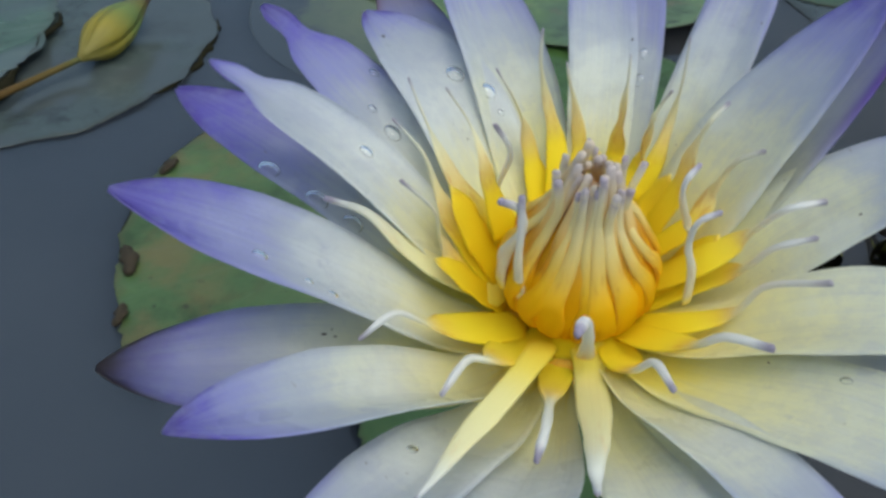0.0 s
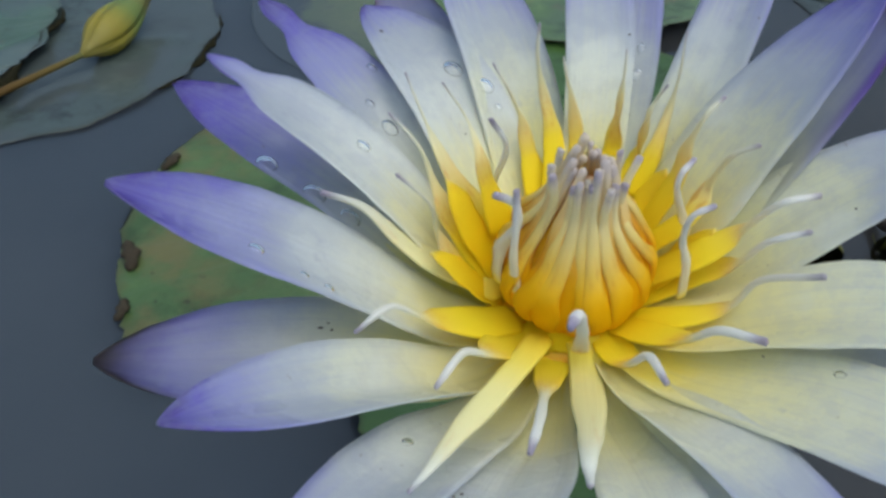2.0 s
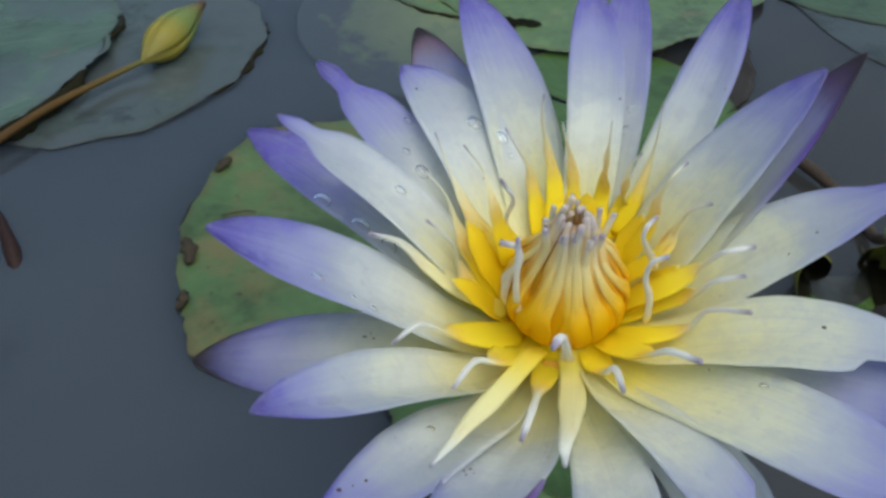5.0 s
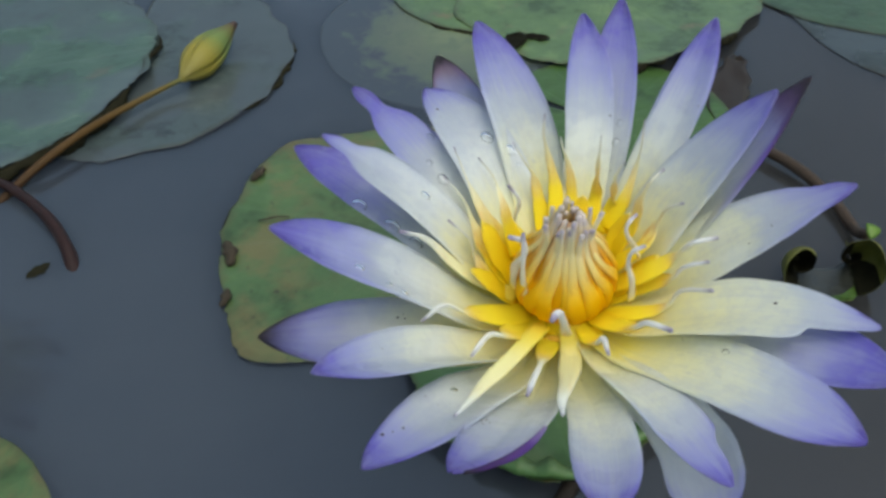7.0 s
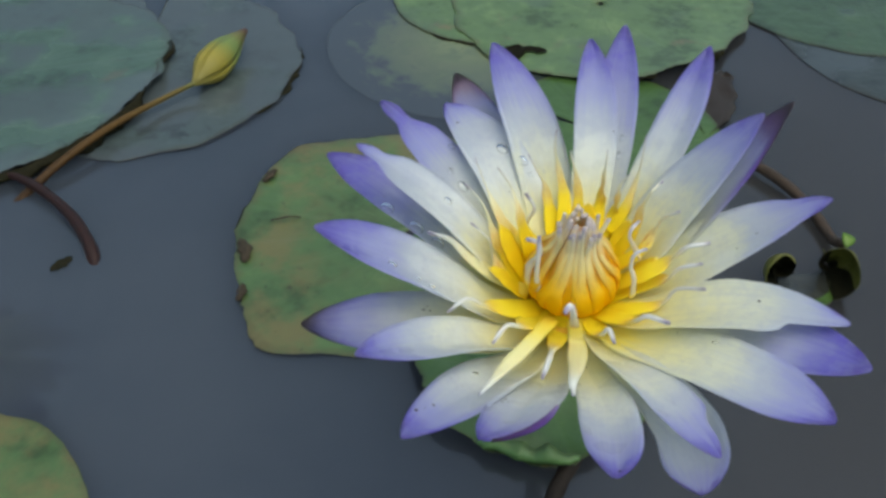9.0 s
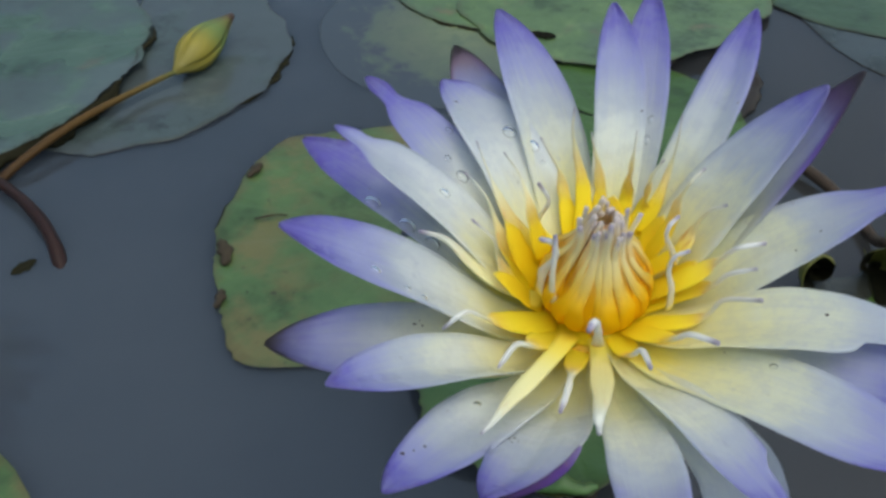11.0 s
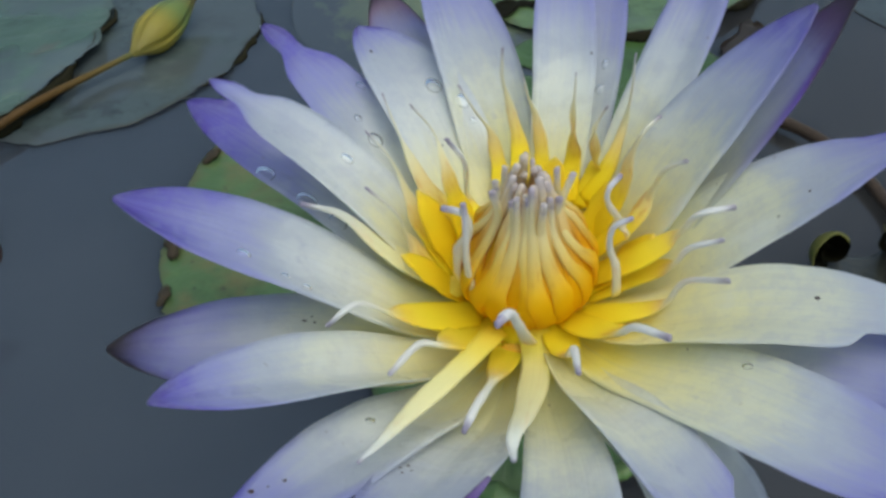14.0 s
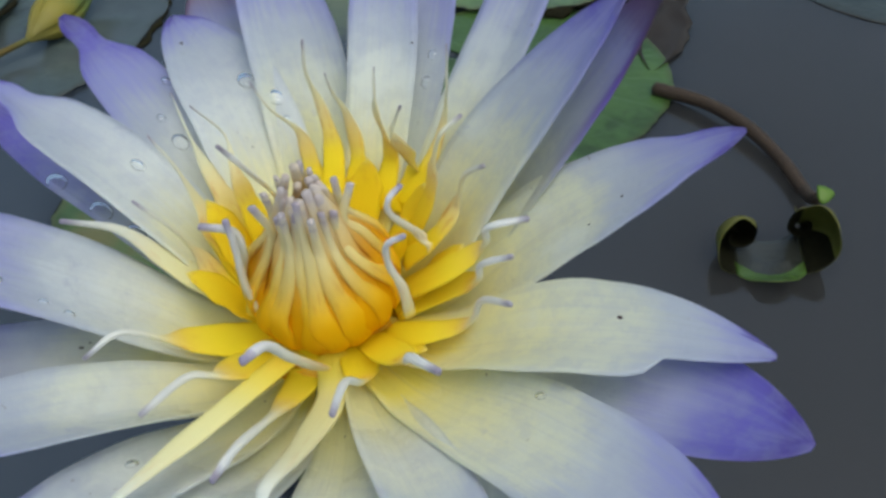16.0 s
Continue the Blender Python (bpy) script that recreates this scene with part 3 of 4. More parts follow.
    for a0, a1, high, inward in lips:
        rows, ruvs, n = [], [], 30
        for i in range(n + 1):
            th = radians(a0 + (a1 - a0) * i / n)
            size = max(0.0, math.sin(math.pi * i / n)) ** 0.6 * (0.8 + 0.5 * noise.noise((th * 7, seed, 6.0)))
            p, o = place(0.985, th), Vector((math.cos(th), math.sin(th), 0))
            rows.append([p + o * (0.30 * math.sin(math.pi * v) - inward * v * v) * size + Vector((0, 0, high * size * math.sin(0.62 * math.pi * v) + 0.01)) for v in (0.0, 0.2, 0.4, 0.6, 0.8, 1.0)])
            ruvs.append([(i / n, 0.9 + 0.1 * v) for v in (0.0, 0.2, 0.4, 0.6, 0.8, 1.0)])
        part("turned_up_margin", shell(rows, ruvs, 0.03), PAD_LIP, root, "lighter green wavy margin turned up")
    return root


PAD_A = lily_pad(-5.9, 16.9, 8.5, PAD_MOTTLED, "mottled green lily pad with ragged brown rim under the flower", notch=20, seed=1.0, ripple=0.10, teeth=0.035, wobble=0.03, lobes=((136, 20, 0.15), (232, 15, 0.17), (190, 9, -0.03), (270, 20, -0.05), (186, 26, 0.035)), folds=((165, 182, 0.2, 0.1),))
lily_pad(0.1, 8.6, 5.3, PAD_DARK, "dark green lily pad with a wavy rim below the flower", notch=80, gap=14.0, seed=2.3, ripple=0.75, z=0.2, wobble=0.12, teeth=0.05, lips=((-118, -72, 0.75, 0.55), (-68, -40, 0.5, 0.3)))
lily_pad(-34.5, 30.6, 12.2, PAD_GREY, "large green lily pad overlapping its neighbour, with lifted edge", notch=170, seed=3.1, lift=0.7, lift_at=-30, z=0.16, ripple=0.06, teeth=0.045, folds=((-64, -8, 0.75, 0.9), (-2, 22, 0.3, 0.3)))
lily_pad(-24.2, 32.7, 9.9, PAD_WET, "wet grey-green lily pad lying under the bud", notch=100, seed=4.7, teeth=0.035, lift=0.15, lift_at=-8, ripple=0.04, folds=((-34, 14, 0.32, 0.35),))
lily_pad(-3.2, 36.6, 9.4, PAD_MURK, "sunken olive lily pad clouded by silt", notch=100, seed=5.9, ripple=0.012, z=-0.006, teeth=0.0, under=PAD_MURK, low=-0.05)
lily_pad(-1.6, 43.4, 7.4, PAD_PALE, "pale olive lily pad overlapped by a larger one", notch=60, seed=4.2, z=0.12, teeth=0.03, ripple=0.03, folds=((-125, -100, 0.2, 0.15),))
lily_pad(5.6, 41.7, 10.3, PAD_PALE, "pale green lily pad with a lifted brown edge", notch=95, gap=3, seed=5.2, lift=0.6, lift_at=-60, lift_span=4.0, z=0.22, ripple=0.04, teeth=0.035, wobble=0.05, folds=((-92, -74, 0.4, 0.7), (-58, -40, 0.25, 0.7)))
lily_pad(4.6, 26.0, 6.6, PAD_DARK, "small green lily pad half covered by a larger one", notch=150, seed=6.6, teeth=0.02, ripple=0.02, z=0.09)
lily_pad(29.7, 41.0, 13.4, PAD_FAR_WET, "wet grey-green lily pad with a smooth rim", notch=30, seed=7.4, teeth=0.006, ripple=0.03, z=0.03)
lily_pad(24.5, 47.6, 12.2, PAD_FAR, "green lily pad lying over another pad", notch=60, seed=8.8, z=0.10, teeth=0.015, ripple=0.03)
lily_pad(-22.3, -1.0, 5.75, PAD_MOTTLED, "mottled green lily pad with a thin brown rim", notch=200, seed=9.9, teeth=0.012)
lily_pad(-31.0, 60.0, 15.0, PAD, "far green lily pad with brown spots", notch=200, seed=11.9, teeth=0.01)


def curled_rim(pad, x, y, heading, length, r):
    """A withered bit of a pad's margin, rolled up to a dark nub."""
    c, s = math.cos(radians(heading)), math.sin(radians(heading))
    line = spline([(x - c * length / 2, y - s * length / 2, 0.15), (x - c * length / 5 + s * 0.12, y - s * length / 5 - c * 0.12, 0.32), (x + c * length / 5, y + s * length / 5, 0.30), (x + c * length / 2 - s * 0.1, y + s * length / 2 + c * 0.1, 0.12)], 14)
    part("curled_rim", tube(line, lambda t: r * (0.25 + 0.75 * math.sin(math.pi * min(1, t * 0.9 + 0.08))) * (1 + 0.25 * math.sin(t * 17)), lambda t: r * 0.55, (0, 0, 1)), WITHERED, pad, "withered brown rolled-up margin")


curled_rim(PAD_A, -13.75, 21.25, 60, 1.1, 0.24)
curled_rim(PAD_A, -13.95, 15.2, 105, 1.6, 0.32)
curled_rim(PAD_A, -13.45, 12.3, 80, 1.0, 0.22)
curled_rim(PAD_A, -12.3, 17.7, 8, 1.5, 0.06)


def leaf_fragment(x, y, z, size, heading, material, label, seed, slim=0.5):
    """A torn, ragged scrap, bent like a bit of leaf."""
    root = thing("leaf_fragment", (x, y, z), label, "dead leaf")
    pts, uvs = [], []
    c, s = math.cos(radians(heading)), math.sin(radians(heading))
    for i in range(12):
        u = -1 + 2 * i / 11
        w = slim * math.sqrt(max(0.02, 1 - u * u)) * (1 + 0.5 * noise.noise((u * 3, seed, 0)))
        row, ruv = [], []
        for j in range(7):
            v = -1 + 2 * j / 6
            lx, ly = u * size, v * w * size * (1 + 0.25 * noise.noise((u * 5, v, seed)))
            row.append(Vector((x + lx * c - ly * s, y + lx * s + ly * c, z + 0.04 * size * v * v + 0.05 * size * noise.noise((u * 2, v * 2, seed)) + 0.07)))
            ruv.append((0.5 + u / 2, 0.5 + v / 2))
        pts.append(row)
        uvs.append(ruv)
    part("scrap", shell(pts, uvs, 0.05), material, root)


leaf_fragment(-22.65, 14.05, -0.02, 0.62, 55, MARGIN, "dark scrap of a dead leaf afloat", 1.5)
leaf_fragment(11.55, 29.6, -0.04, 3.6, 72, BROWN_SHEET, "dark brown ragged sheet lying in the water beside a pad", 3.7, 0.30)
# two black scraps stand in for the dark torn hole between the pads
leaf_fragment(-0.55, 34.3, 0.30, 1.25, 65, HOLLOW_SHADE, "black ragged scrap standing in for a dark hole in a pad", 2.5)
leaf_fragment(0.9, 34.9, 0.30, 0.8, -15, HOLLOW_SHADE, "black ragged scrap standing in for a dark hole in a pad", 4.5)
# ---- the open water lily ----
LILY = thing("water_lily", (0, 0, 0), "open water lily with violet-tipped white petals and yellow stamens", "flower")
# foot of the stalk under the flower
part("stalk", tube(spline([(0.6, 11.4, -6.0), (0.45, 10.4, 0.0), (0.3, 4.4, 8.0), (0, 0, 12.4)], 30), lambda s: 0.38, lambda s: 0.38, (1, 0, 0)), STALK, LILY, "brown round stalk rising from the water")


class Petal:
    """A petal by its point (degrees round the axis, reach, height), width and bends."""

    def __init__(self, az, reach, top, width, bow=0.1, foot=12.5, cup=0.22, twist=0.0, blunt=2.3, bend=0.0, tip_up=0.0, seed=0.0, wide_at=0.55, foot_width=0.42, foot_az=0.0, pinch=0.0, skew=0.0):
        self.az, self.reach, self.top, self.width = radians(az), reach, top, width
        self.bow, self.foot, self.cup, self.twist, self.blunt, self.bend, self.tip_up, self.seed = bow, foot, cup, radians(twist), blunt, bend, tip_up, seed
        self.wide_at, self.foot_width, self.foot_az, self.pinch, self.skew = wide_at, foot_width, radians(foot_az), pinch, skew

    def middle(self, s):
        az = self.az
        out, side = Vector((math.cos(az), math.sin(az), 0)), Vector((-math.sin(az), math.cos(az), 0))
        f = az + self.foot_az
        a = Vector((0.7 * math.cos(f), 0.7 * math.sin(f), self.foot))
        b = out * self.reach + Vector((0, 0, self.top))
        p = a.lerp(b, s) + Vector((0, 0, 1)) * self.bow * 4 * s * (1 - s) + side * self.bend * 4 * s * (1 - s)
        dip = 0.45 * math.exp(-((s - 0.22) / 0.20) ** 2)
        return p + Vector((0, 0, 1)) * (self.tip_up * ease(0.72, 1.0, s) - dip)

    def half(self, s):
        w = self.foot_width + (1 - self.foot_width) * math.sin(math.pi / 2 * min(s / self.wide_at, 1.0)) ** 1.3
        if s > self.wide_at:
            w *= (1 - ((s - self.wide_at) / (1 - self.wide_at)) ** self.blunt) ** 0.80
        w *= 1 - self.pinch * math.exp(-((s - 0.87) / 0.055) ** 2)
        return 0.5 * self.width * w

    def place(self, s, v):
        """The place and the upward normal at s (foot 0, point 1) and v (edges -1, 1)."""
        c = self.middle(s)
        t = (self.middle(min(s + 0.01, 1)) - self.middle(max(s - 0.01, 0))).normalized()
        side = t.cross(Vector((0, 0, 1))).normalized()
        up = side.cross(t)
        tw = self.twist
        side, up = side * math.cos(tw) + up * math.sin(tw), up * math.cos(tw) - side * math.sin(tw)
        h = self.half(s)
        rag = 1 + 0.03 * noise.noise((s * 7, v * 0.7, self.seed)) + 0.012 * noise.noise((s * 30, v, self.seed + 5))
        lift = self.cup * h * (v * v) * 1.6 * (1 - 0.5 * s)
        crease = -0.05 * h * math.exp(-(v / 0.12) ** 2) * (1 - s)
        wave = 0.06 * noise.noise((s * 3.1, v * 1.3 + self.seed, self.seed * 2)) * (0.3 + s) + 0.025 * v * v * noise.noise((s * 9, v * 2, self.seed + 9))
        return c + side * (v * h * rag + self.skew * self.width * ease(0.62, 1.0, s)) + up * (lift + crease + wave), up


def build_petal(p, material, name="petal", label="", n=34, m=13, notch=None):
    pts, uvs = [], []
    for i in range(n):
        s = i / (n - 1)
        s = 1 - (1 - s) ** 1.15
        row, ruv = [], []
        for j in range(m):
            v = -1 + 2 * j / (m - 1)
            ss, vv = min(s, 0.995), v
            if notch:
                side, at, deep = notch
                if v * side > 0 and s > at:
                    vv = v * (1 - deep * ease(at, at + 0.025, s) * (1 - 0.35 * ease(at, 1.0, s)))
            q, _ = p.place(ss, vv)
            row.append(q)
            ruv.append((0.5 + 0.5 * vv, s))
        pts.append(row)
        uvs.append(ruv)
    return part(name, shell(pts, uvs, 0.045), material, LILY, label)


PETALS = {}


def petal(key, material, az, reach, top, width, bow, foot, twist, bend, foot_az, blunt, wide_at, cup, pinch=0.0, tip_up=0.0, skew=0.0, **more):
    PETALS[key] = (Petal(az, reach, top, width, bow, foot, cup, twist, blunt, bend, seed=ord(key) - 96, wide_at=wide_at, foot_az=foot_az, pinch=pinch, tip_up=tip_up, skew=skew), material)
    name = "sepal" if material in (SEPAL, SEPAL_DARK, SEPAL_SHADED) else "petal"
    build_petal(PETALS[key][0], material, name, "violet sepal with a dark brown point" if material in (SEPAL, SEPAL_DARK, SEPAL_SHADED) else "", **more)


petal("a", PETAL_VIOLET, az=148.49, reach=8.22, top=14.13, width=1.72, bow=0.14, foot=12.00, twist=4.04, bend=-0.12, foot_az=-0.71, blunt=2.41, wide_at=0.56, cup=0.21)
petal("c", PETAL_LILAC, az=134.63, reach=7.79, top=15.19, width=1.52, bow=0.25, foot=12.00, twist=-4.03, bend=-0.12, foot_az=0.20, blunt=2.37, wide_at=0.55, cup=0.24, pinch=0.45)
petal("h", PETAL_LILAC, az=76.67, reach=7.99, top=16.65, width=1.45, bow=-0.03, foot=11.98, twist=-0.99, bend=-0.17, foot_az=-0.82, blunt=2.28, wide_at=0.54, cup=0.21)
petal("n", PETAL_LILAC, az=-30.31, reach=7.46, top=14.36, width=1.91, bow=0.15, foot=12.05, twist=-4.38, bend=0.20, foot_az=0.95, blunt=2.77, wide_at=0.60, cup=0.24)
petal("q", PETAL_FADED, az=-53.47, reach=5.94, top=10.84, width=2.15, bow=-0.11, foot=11.83, twist=11.09, bend=0.54, foot_az=1.48, blunt=3.2, wide_at=0.70, cup=0.25, skew=0.20)
petal("e", SEPAL, az=113.50, reach=8.26, top=14.99, width=1.53, bow=0.17, foot=11.92, twist=2.43, bend=-0.01, foot_az=0.01, blunt=2.53, wide_at=0.57, cup=0.23)
petal("k", SEPAL_DARK, az=25.10, reach=6.06, top=17.35, width=1.58, bow=-0.36, foot=11.82, twist=-5.42, bend=0.10, foot_az=-0.61, blunt=1.81, wide_at=0.52, cup=0.18)
petal("v", SEPAL_SHADED, az=-163.60, reach=7.14, top=13.46, width=1.94, bow=-0.06, foot=11.92, twist=9.82, bend=0.20, foot_az=0.20, blunt=2.40, wide_at=0.52, cup=0.40)
petal("b", PETAL_WHITE, az=153.75, reach=6.55, top=15.51, width=1.53, bow=0.24, foot=12.30, twist=-8.34, bend=-0.06, foot_az=-1.95, blunt=2.39, wide_at=0.58, cup=0.21, pinch=0.40)
petal("d", PETAL_WHITE, az=119.87, reach=7.15, top=14.74, width=1.92, bow=0.56, foot=12.41, twist=-4.54, bend=-0.21, foot_az=-0.69, blunt=2.25, wide_at=0.53, cup=0.23)
petal("f", PETAL_BLUISH, az=105.50, reach=8.06, top=15.97, width=1.85, bow=0.05, foot=12.21, twist=-13.24, bend=-0.36, foot_az=-5.09, blunt=2.58, wide_at=0.58, cup=0.23)
petal("g", PETAL_BLUISH, az=84.06, reach=6.74, top=16.74, width=1.24, bow=0.07, foot=12.30, twist=-4.27, bend=-0.35, foot_az=-6.00, blunt=2.43, wide_at=0.63, cup=0.20)
petal("i", PETAL_BLUISH, az=56.18, reach=7.26, top=16.96, width=1.25, bow=-0.03, foot=12.27, twist=6.34, bend=-0.24, foot_az=-1.72, blunt=2.65, wide_at=0.59, cup=0.20)
petal("j", PETAL_SHADED, az=26.50, reach=5.32, top=17.09, width=1.80, bow=0.03, foot=12.14, twist=2.77, bend=0.15, foot_az=-4.52, blunt=2.23, wide_at=0.48, cup=0.16)
petal("l", PETAL_PALE, az=4.09, reach=6.30, top=15.91, width=1.76, bow=0.10, foot=12.14, twist=-9.73, bend=0.11, foot_az=-1.97, blunt=1.7, wide_at=0.51, cup=0.23, pinch=0.16)
petal("m", PETAL_MILKY, az=-22.02, reach=6.76, top=14.54, width=1.74, bow=0.41, foot=12.47, twist=-2.25, bend=-0.15, foot_az=2.47, blunt=1.9, wide_at=0.56, cup=0.27, notch=(1, 0.74, 0.55))
petal("o", PETAL_PALE, az=-43.48, reach=7.38, top=14.14, width=1.78, bow=0.26, foot=12.53, twist=-5.32, bend=-0.18, foot_az=6.57, blunt=2.37, wide_at=0.67, cup=0.22)
petal("p", PETAL_CREAM, az=-64.44, reach=6.50, top=13.80, width=1.23, bow=0.22, foot=12.50, twist=6.62, bend=-0.08, foot_az=7.79, blunt=3.6, wide_at=0.59, cup=0.29, notch=(-1, 0.79, 0.30))
petal("r", PETAL_CREAM, az=-87.45, reach=7.23, top=14.95, width=1.34, bow=-0.36, foot=12.30, twist=-5.38, bend=0.32, foot_az=13.22, blunt=2.77, wide_at=0.67, cup=0.17)
petal("s", PETAL_ROSY, az=-109.37, reach=6.95, top=15.13, width=1.61, bow=-0.56, foot=11.93, twist=-10.55, bend=0.21, foot_az=1.13, blunt=2.31, wide_at=0.53, cup=0.17)
petal("t", PETAL_ROSY, az=-123.30, reach=7.19, top=14.33, width=1.60, bow=-0.19, foot=11.97, twist=-5.97, bend=-0.03, foot_az=0.73, blunt=2.22, wide_at=0.58, cup=0.24)
petal("u", PETAL_CREAM, az=-140.78, reach=6.61, top=14.84, width=1.57, bow=-0.17, foot=12.11, twist=-3.16, bend=0.03, foot_az=-2.05, blunt=2.23, wide_at=0.59, cup=0.40)
petal("w", PETAL_LILAC, az=-172.70, reach=6.52, top=15.68, width=1.83, bow=-0.06, foot=12.09, twist=0.89, bend=-0.07, foot_az=0.31, blunt=2.76, wide_at=0.58, cup=0.16)


def stamen(line, wide, deep, neck, material, flat, cut=0.9, label="", n=30):
    """A stamen: half width and half thickness along a line; the texture runs to 0.5 at its neck. Its lilac end is a part of its own."""
    pts = spline(line, n)
    tone = lambda s: 0.5 * s / neck if s < neck else 0.5 + 0.5 * (s - neck) / (1 - neck)
    k = int(round(n * cut))

    def piece(name, i0, i1, caps, parent, tag):
        at = lambda s: (i0 + s * (i1 - i0)) / n
        verts, faces, uvs = tube(pts[i0:i1 + 1], lambda s: wide(at(s)), lambda s: deep(at(s)), flat, sides=12, caps=caps)
        return part(name, (verts, faces, [(u, tone(at(s))) for u, s in uvs]), material, parent, tag)

    fil = piece("stamen", 0, k, (0.6, None if k < n else 0.9), LILY, label)
    if k == n:
        return fil
    piece("anther_tip", k, n, (None, 0.9), fil, "lilac-grey curled stamen end")
    return fil


def polar(az, r, z):
    return Vector((r * math.cos(radians(az)), r * math.sin(radians(az)), z))


# kinds of outer stamens: the neck, where the flat blade ends, and the width of the blade towards it
KINDS = {"out": 0.50, "mid": 0.52, "rear": 0.50, "long": 0.60, "thin": 0.06, "curl": 0.42, "blade": 0.90}


def outer_stamen(kind, width, tail, *bends):
    """A stamen through five bends, each given as degrees round the axis, distance from it and height; its blade's and its tail's widths."""
    line = [polar(*b) for b in bends]
    out = Vector((math.cos(radians(bends[1][0])), math.sin(radians(bends[1][0])), 0))
    neck, own = KINDS[kind], bends[0][0] * 0.37
    w, t = width * {"rear": 0.68, "thin": 0.5, "long": 0.55}.get(kind, 0.70), tail * 0.5

    def wide(s):
        end = t * (1 - 0.35 * ease(0.85, 1.0, s)) * (1 + 0.07 * math.sin(s * 31 + own))
        if kind == "thin":
            return end + (w - t) * (1 - ease(0.0, 0.5, s))
        if kind == "rear":
            body = max(0.0, 1 - s / 0.70) ** 1.15 * (1 + 0.16 * math.sin(s * 23 + own) * ease(0.1, 0.3, s))
        elif kind == "blade":
            body = (1 - (2 * max(s, 0.42) - 1) ** 2 * 0.98) * (1 + 0.08 * math.sin(s * 19 + own))
        elif kind == "long":
            body = (1 - ease(0.25, 0.95, s)) * (1 + 0.06 * math.sin(s * 17 + own))
        elif kind == "mid":
            body = (1 - 0.55 * s / neck) * (1 - ease(neck - 0.08, neck + 0.12, s)) * (1 + 0.06 * math.sin(s * 29 + own))
        else:
            body = (0.82 + 0.18 * math.sin(math.pi * min(s / neck, 1.0))) * (1 - 0.30 * ease(neck * 0.45, neck, s)) * (1 - ease(neck - 0.09, neck + 0.06, s))
        return end + (w - t) * body

    def deep(s):
        return 0.035 + (t * 0.85 - 0.035) * ease(neck - 0.15, neck + 0.1, s)

    material = {"rear": STAMEN_REAR, "mid": STAMEN_REAR, "long": STAMEN_LONG, "thin": STAMEN_TAIL, "blade": STAMEN_BLADE}.get(kind, STAMEN_OUT)
    return stamen(line, wide, deep, neck, material, Vector((0, 0, 1)) - out * 0.6, 1.0 if kind == "blade" else 0.9)


outer_stamen("long", 0.50, 0.110, (176.8, 1.09, 12.84), (169.5, 1.91, 13.04), (168.5, 2.65, 13.45), (170.6, 3.23, 14.16), (-179.2, 3.71, 14.9))
outer_stamen("out", 0.56, 0.095, (-152.8, 0.98, 12.72), (-156.0, 1.62, 12.85), (-154.2, 2.45, 13.36), (-151.2, 3.06, 14.0), (-150.2, 3.64, 13.83))
outer_stamen("out", 0.54, 0.120, (-124.1, 0.85, 12.76), (-134.9, 1.31, 12.69), (-128.5, 2.17, 13.29), (-130.0, 2.62, 13.63), (-125.3, 3.52, 13.94))
outer_stamen("out", 0.40, 0.135, (-105.4, 0.91, 12.85), (-104.8, 1.18, 12.45), (-103.8, 2.1, 12.86), (-102.7, 3.27, 13.68), (-103.2, 3.93, 13.85))
outer_stamen("long", 0.47, 0.140, (-80.0, 0.96, 12.8), (-83.3, 1.57, 12.48), (-89.8, 2.91, 13.21), (-92.9, 3.92, 13.86), (-92.7, 4.21, 13.72))
outer_stamen("out", 0.42, 0.125, (-59.9, 0.96, 12.8), (-62.0, 1.38, 12.78), (-67.4, 1.85, 13.08), (-74.7, 2.63, 14.16), (-78.7, 3.49, 14.68))
outer_stamen("out", 0.42, 0.140, (-43.8, 1.04, 12.87), (-47.4, 1.66, 13.18), (-51.4, 2.3, 13.7), (-56.8, 2.88, 14.5), (-55.6, 3.49, 14.79))
outer_stamen("out", 0.40, 0.115, (-26.0, 1.15, 12.80), (-24.0, 1.80, 13.05), (-18.5, 2.45, 13.33), (-23.7, 2.74, 14.15), (-34.9, 3.51, 15.06))
outer_stamen("out", 0.42, 0.110, (1.2, 1.19, 12.75), (0.4, 1.95, 13.25), (-7.0, 2.47, 13.74), (-20.9, 2.69, 14.73), (-22.2, 3.17, 15.12))
outer_stamen("out", 0.46, 0.115, (15.4, 1.17, 12.85), (-0.4, 1.92, 13.67), (1.1, 2.56, 14.14), (-16.1, 2.72, 15.24), (-11.9, 3.24, 15.32))
outer_stamen("mid", 0.36, 0.100, (25.5, 1.44, 13.31), (16.4, 1.93, 13.96), (20.6, 2.3, 14.38), (12.7, 2.34, 15.13), (7.6, 2.6, 15.45))
outer_stamen("mid", 0.34, 0.085, (38.3, 1.63, 13.28), (32.4, 2.0, 14.22), (31.2, 2.1, 14.93), (27.3, 2.18, 15.53), (29.7, 2.59, 15.67))
outer_stamen("rear", 0.34, 0.050, (56.1, 2.25, 13.43), (55.8, 2.88, 13.83), (56.6, 3.44, 14.37), (55.8, 3.52, 15.07), (56.7, 3.66, 15.82))
outer_stamen("rear", 0.34, 0.055, (60.1, 2.16, 13.31), (60.1, 2.77, 13.82), (50.2, 1.83, 15.21), (47.0, 1.84, 15.6), (42.4, 1.84, 15.9))
outer_stamen("rear", 0.36, 0.045, (68.6, 2.09, 13.38), (69.7, 2.78, 13.91), (67.6, 2.28, 15.08), (67.2, 2.26, 15.59), (68.1, 2.39, 15.96))
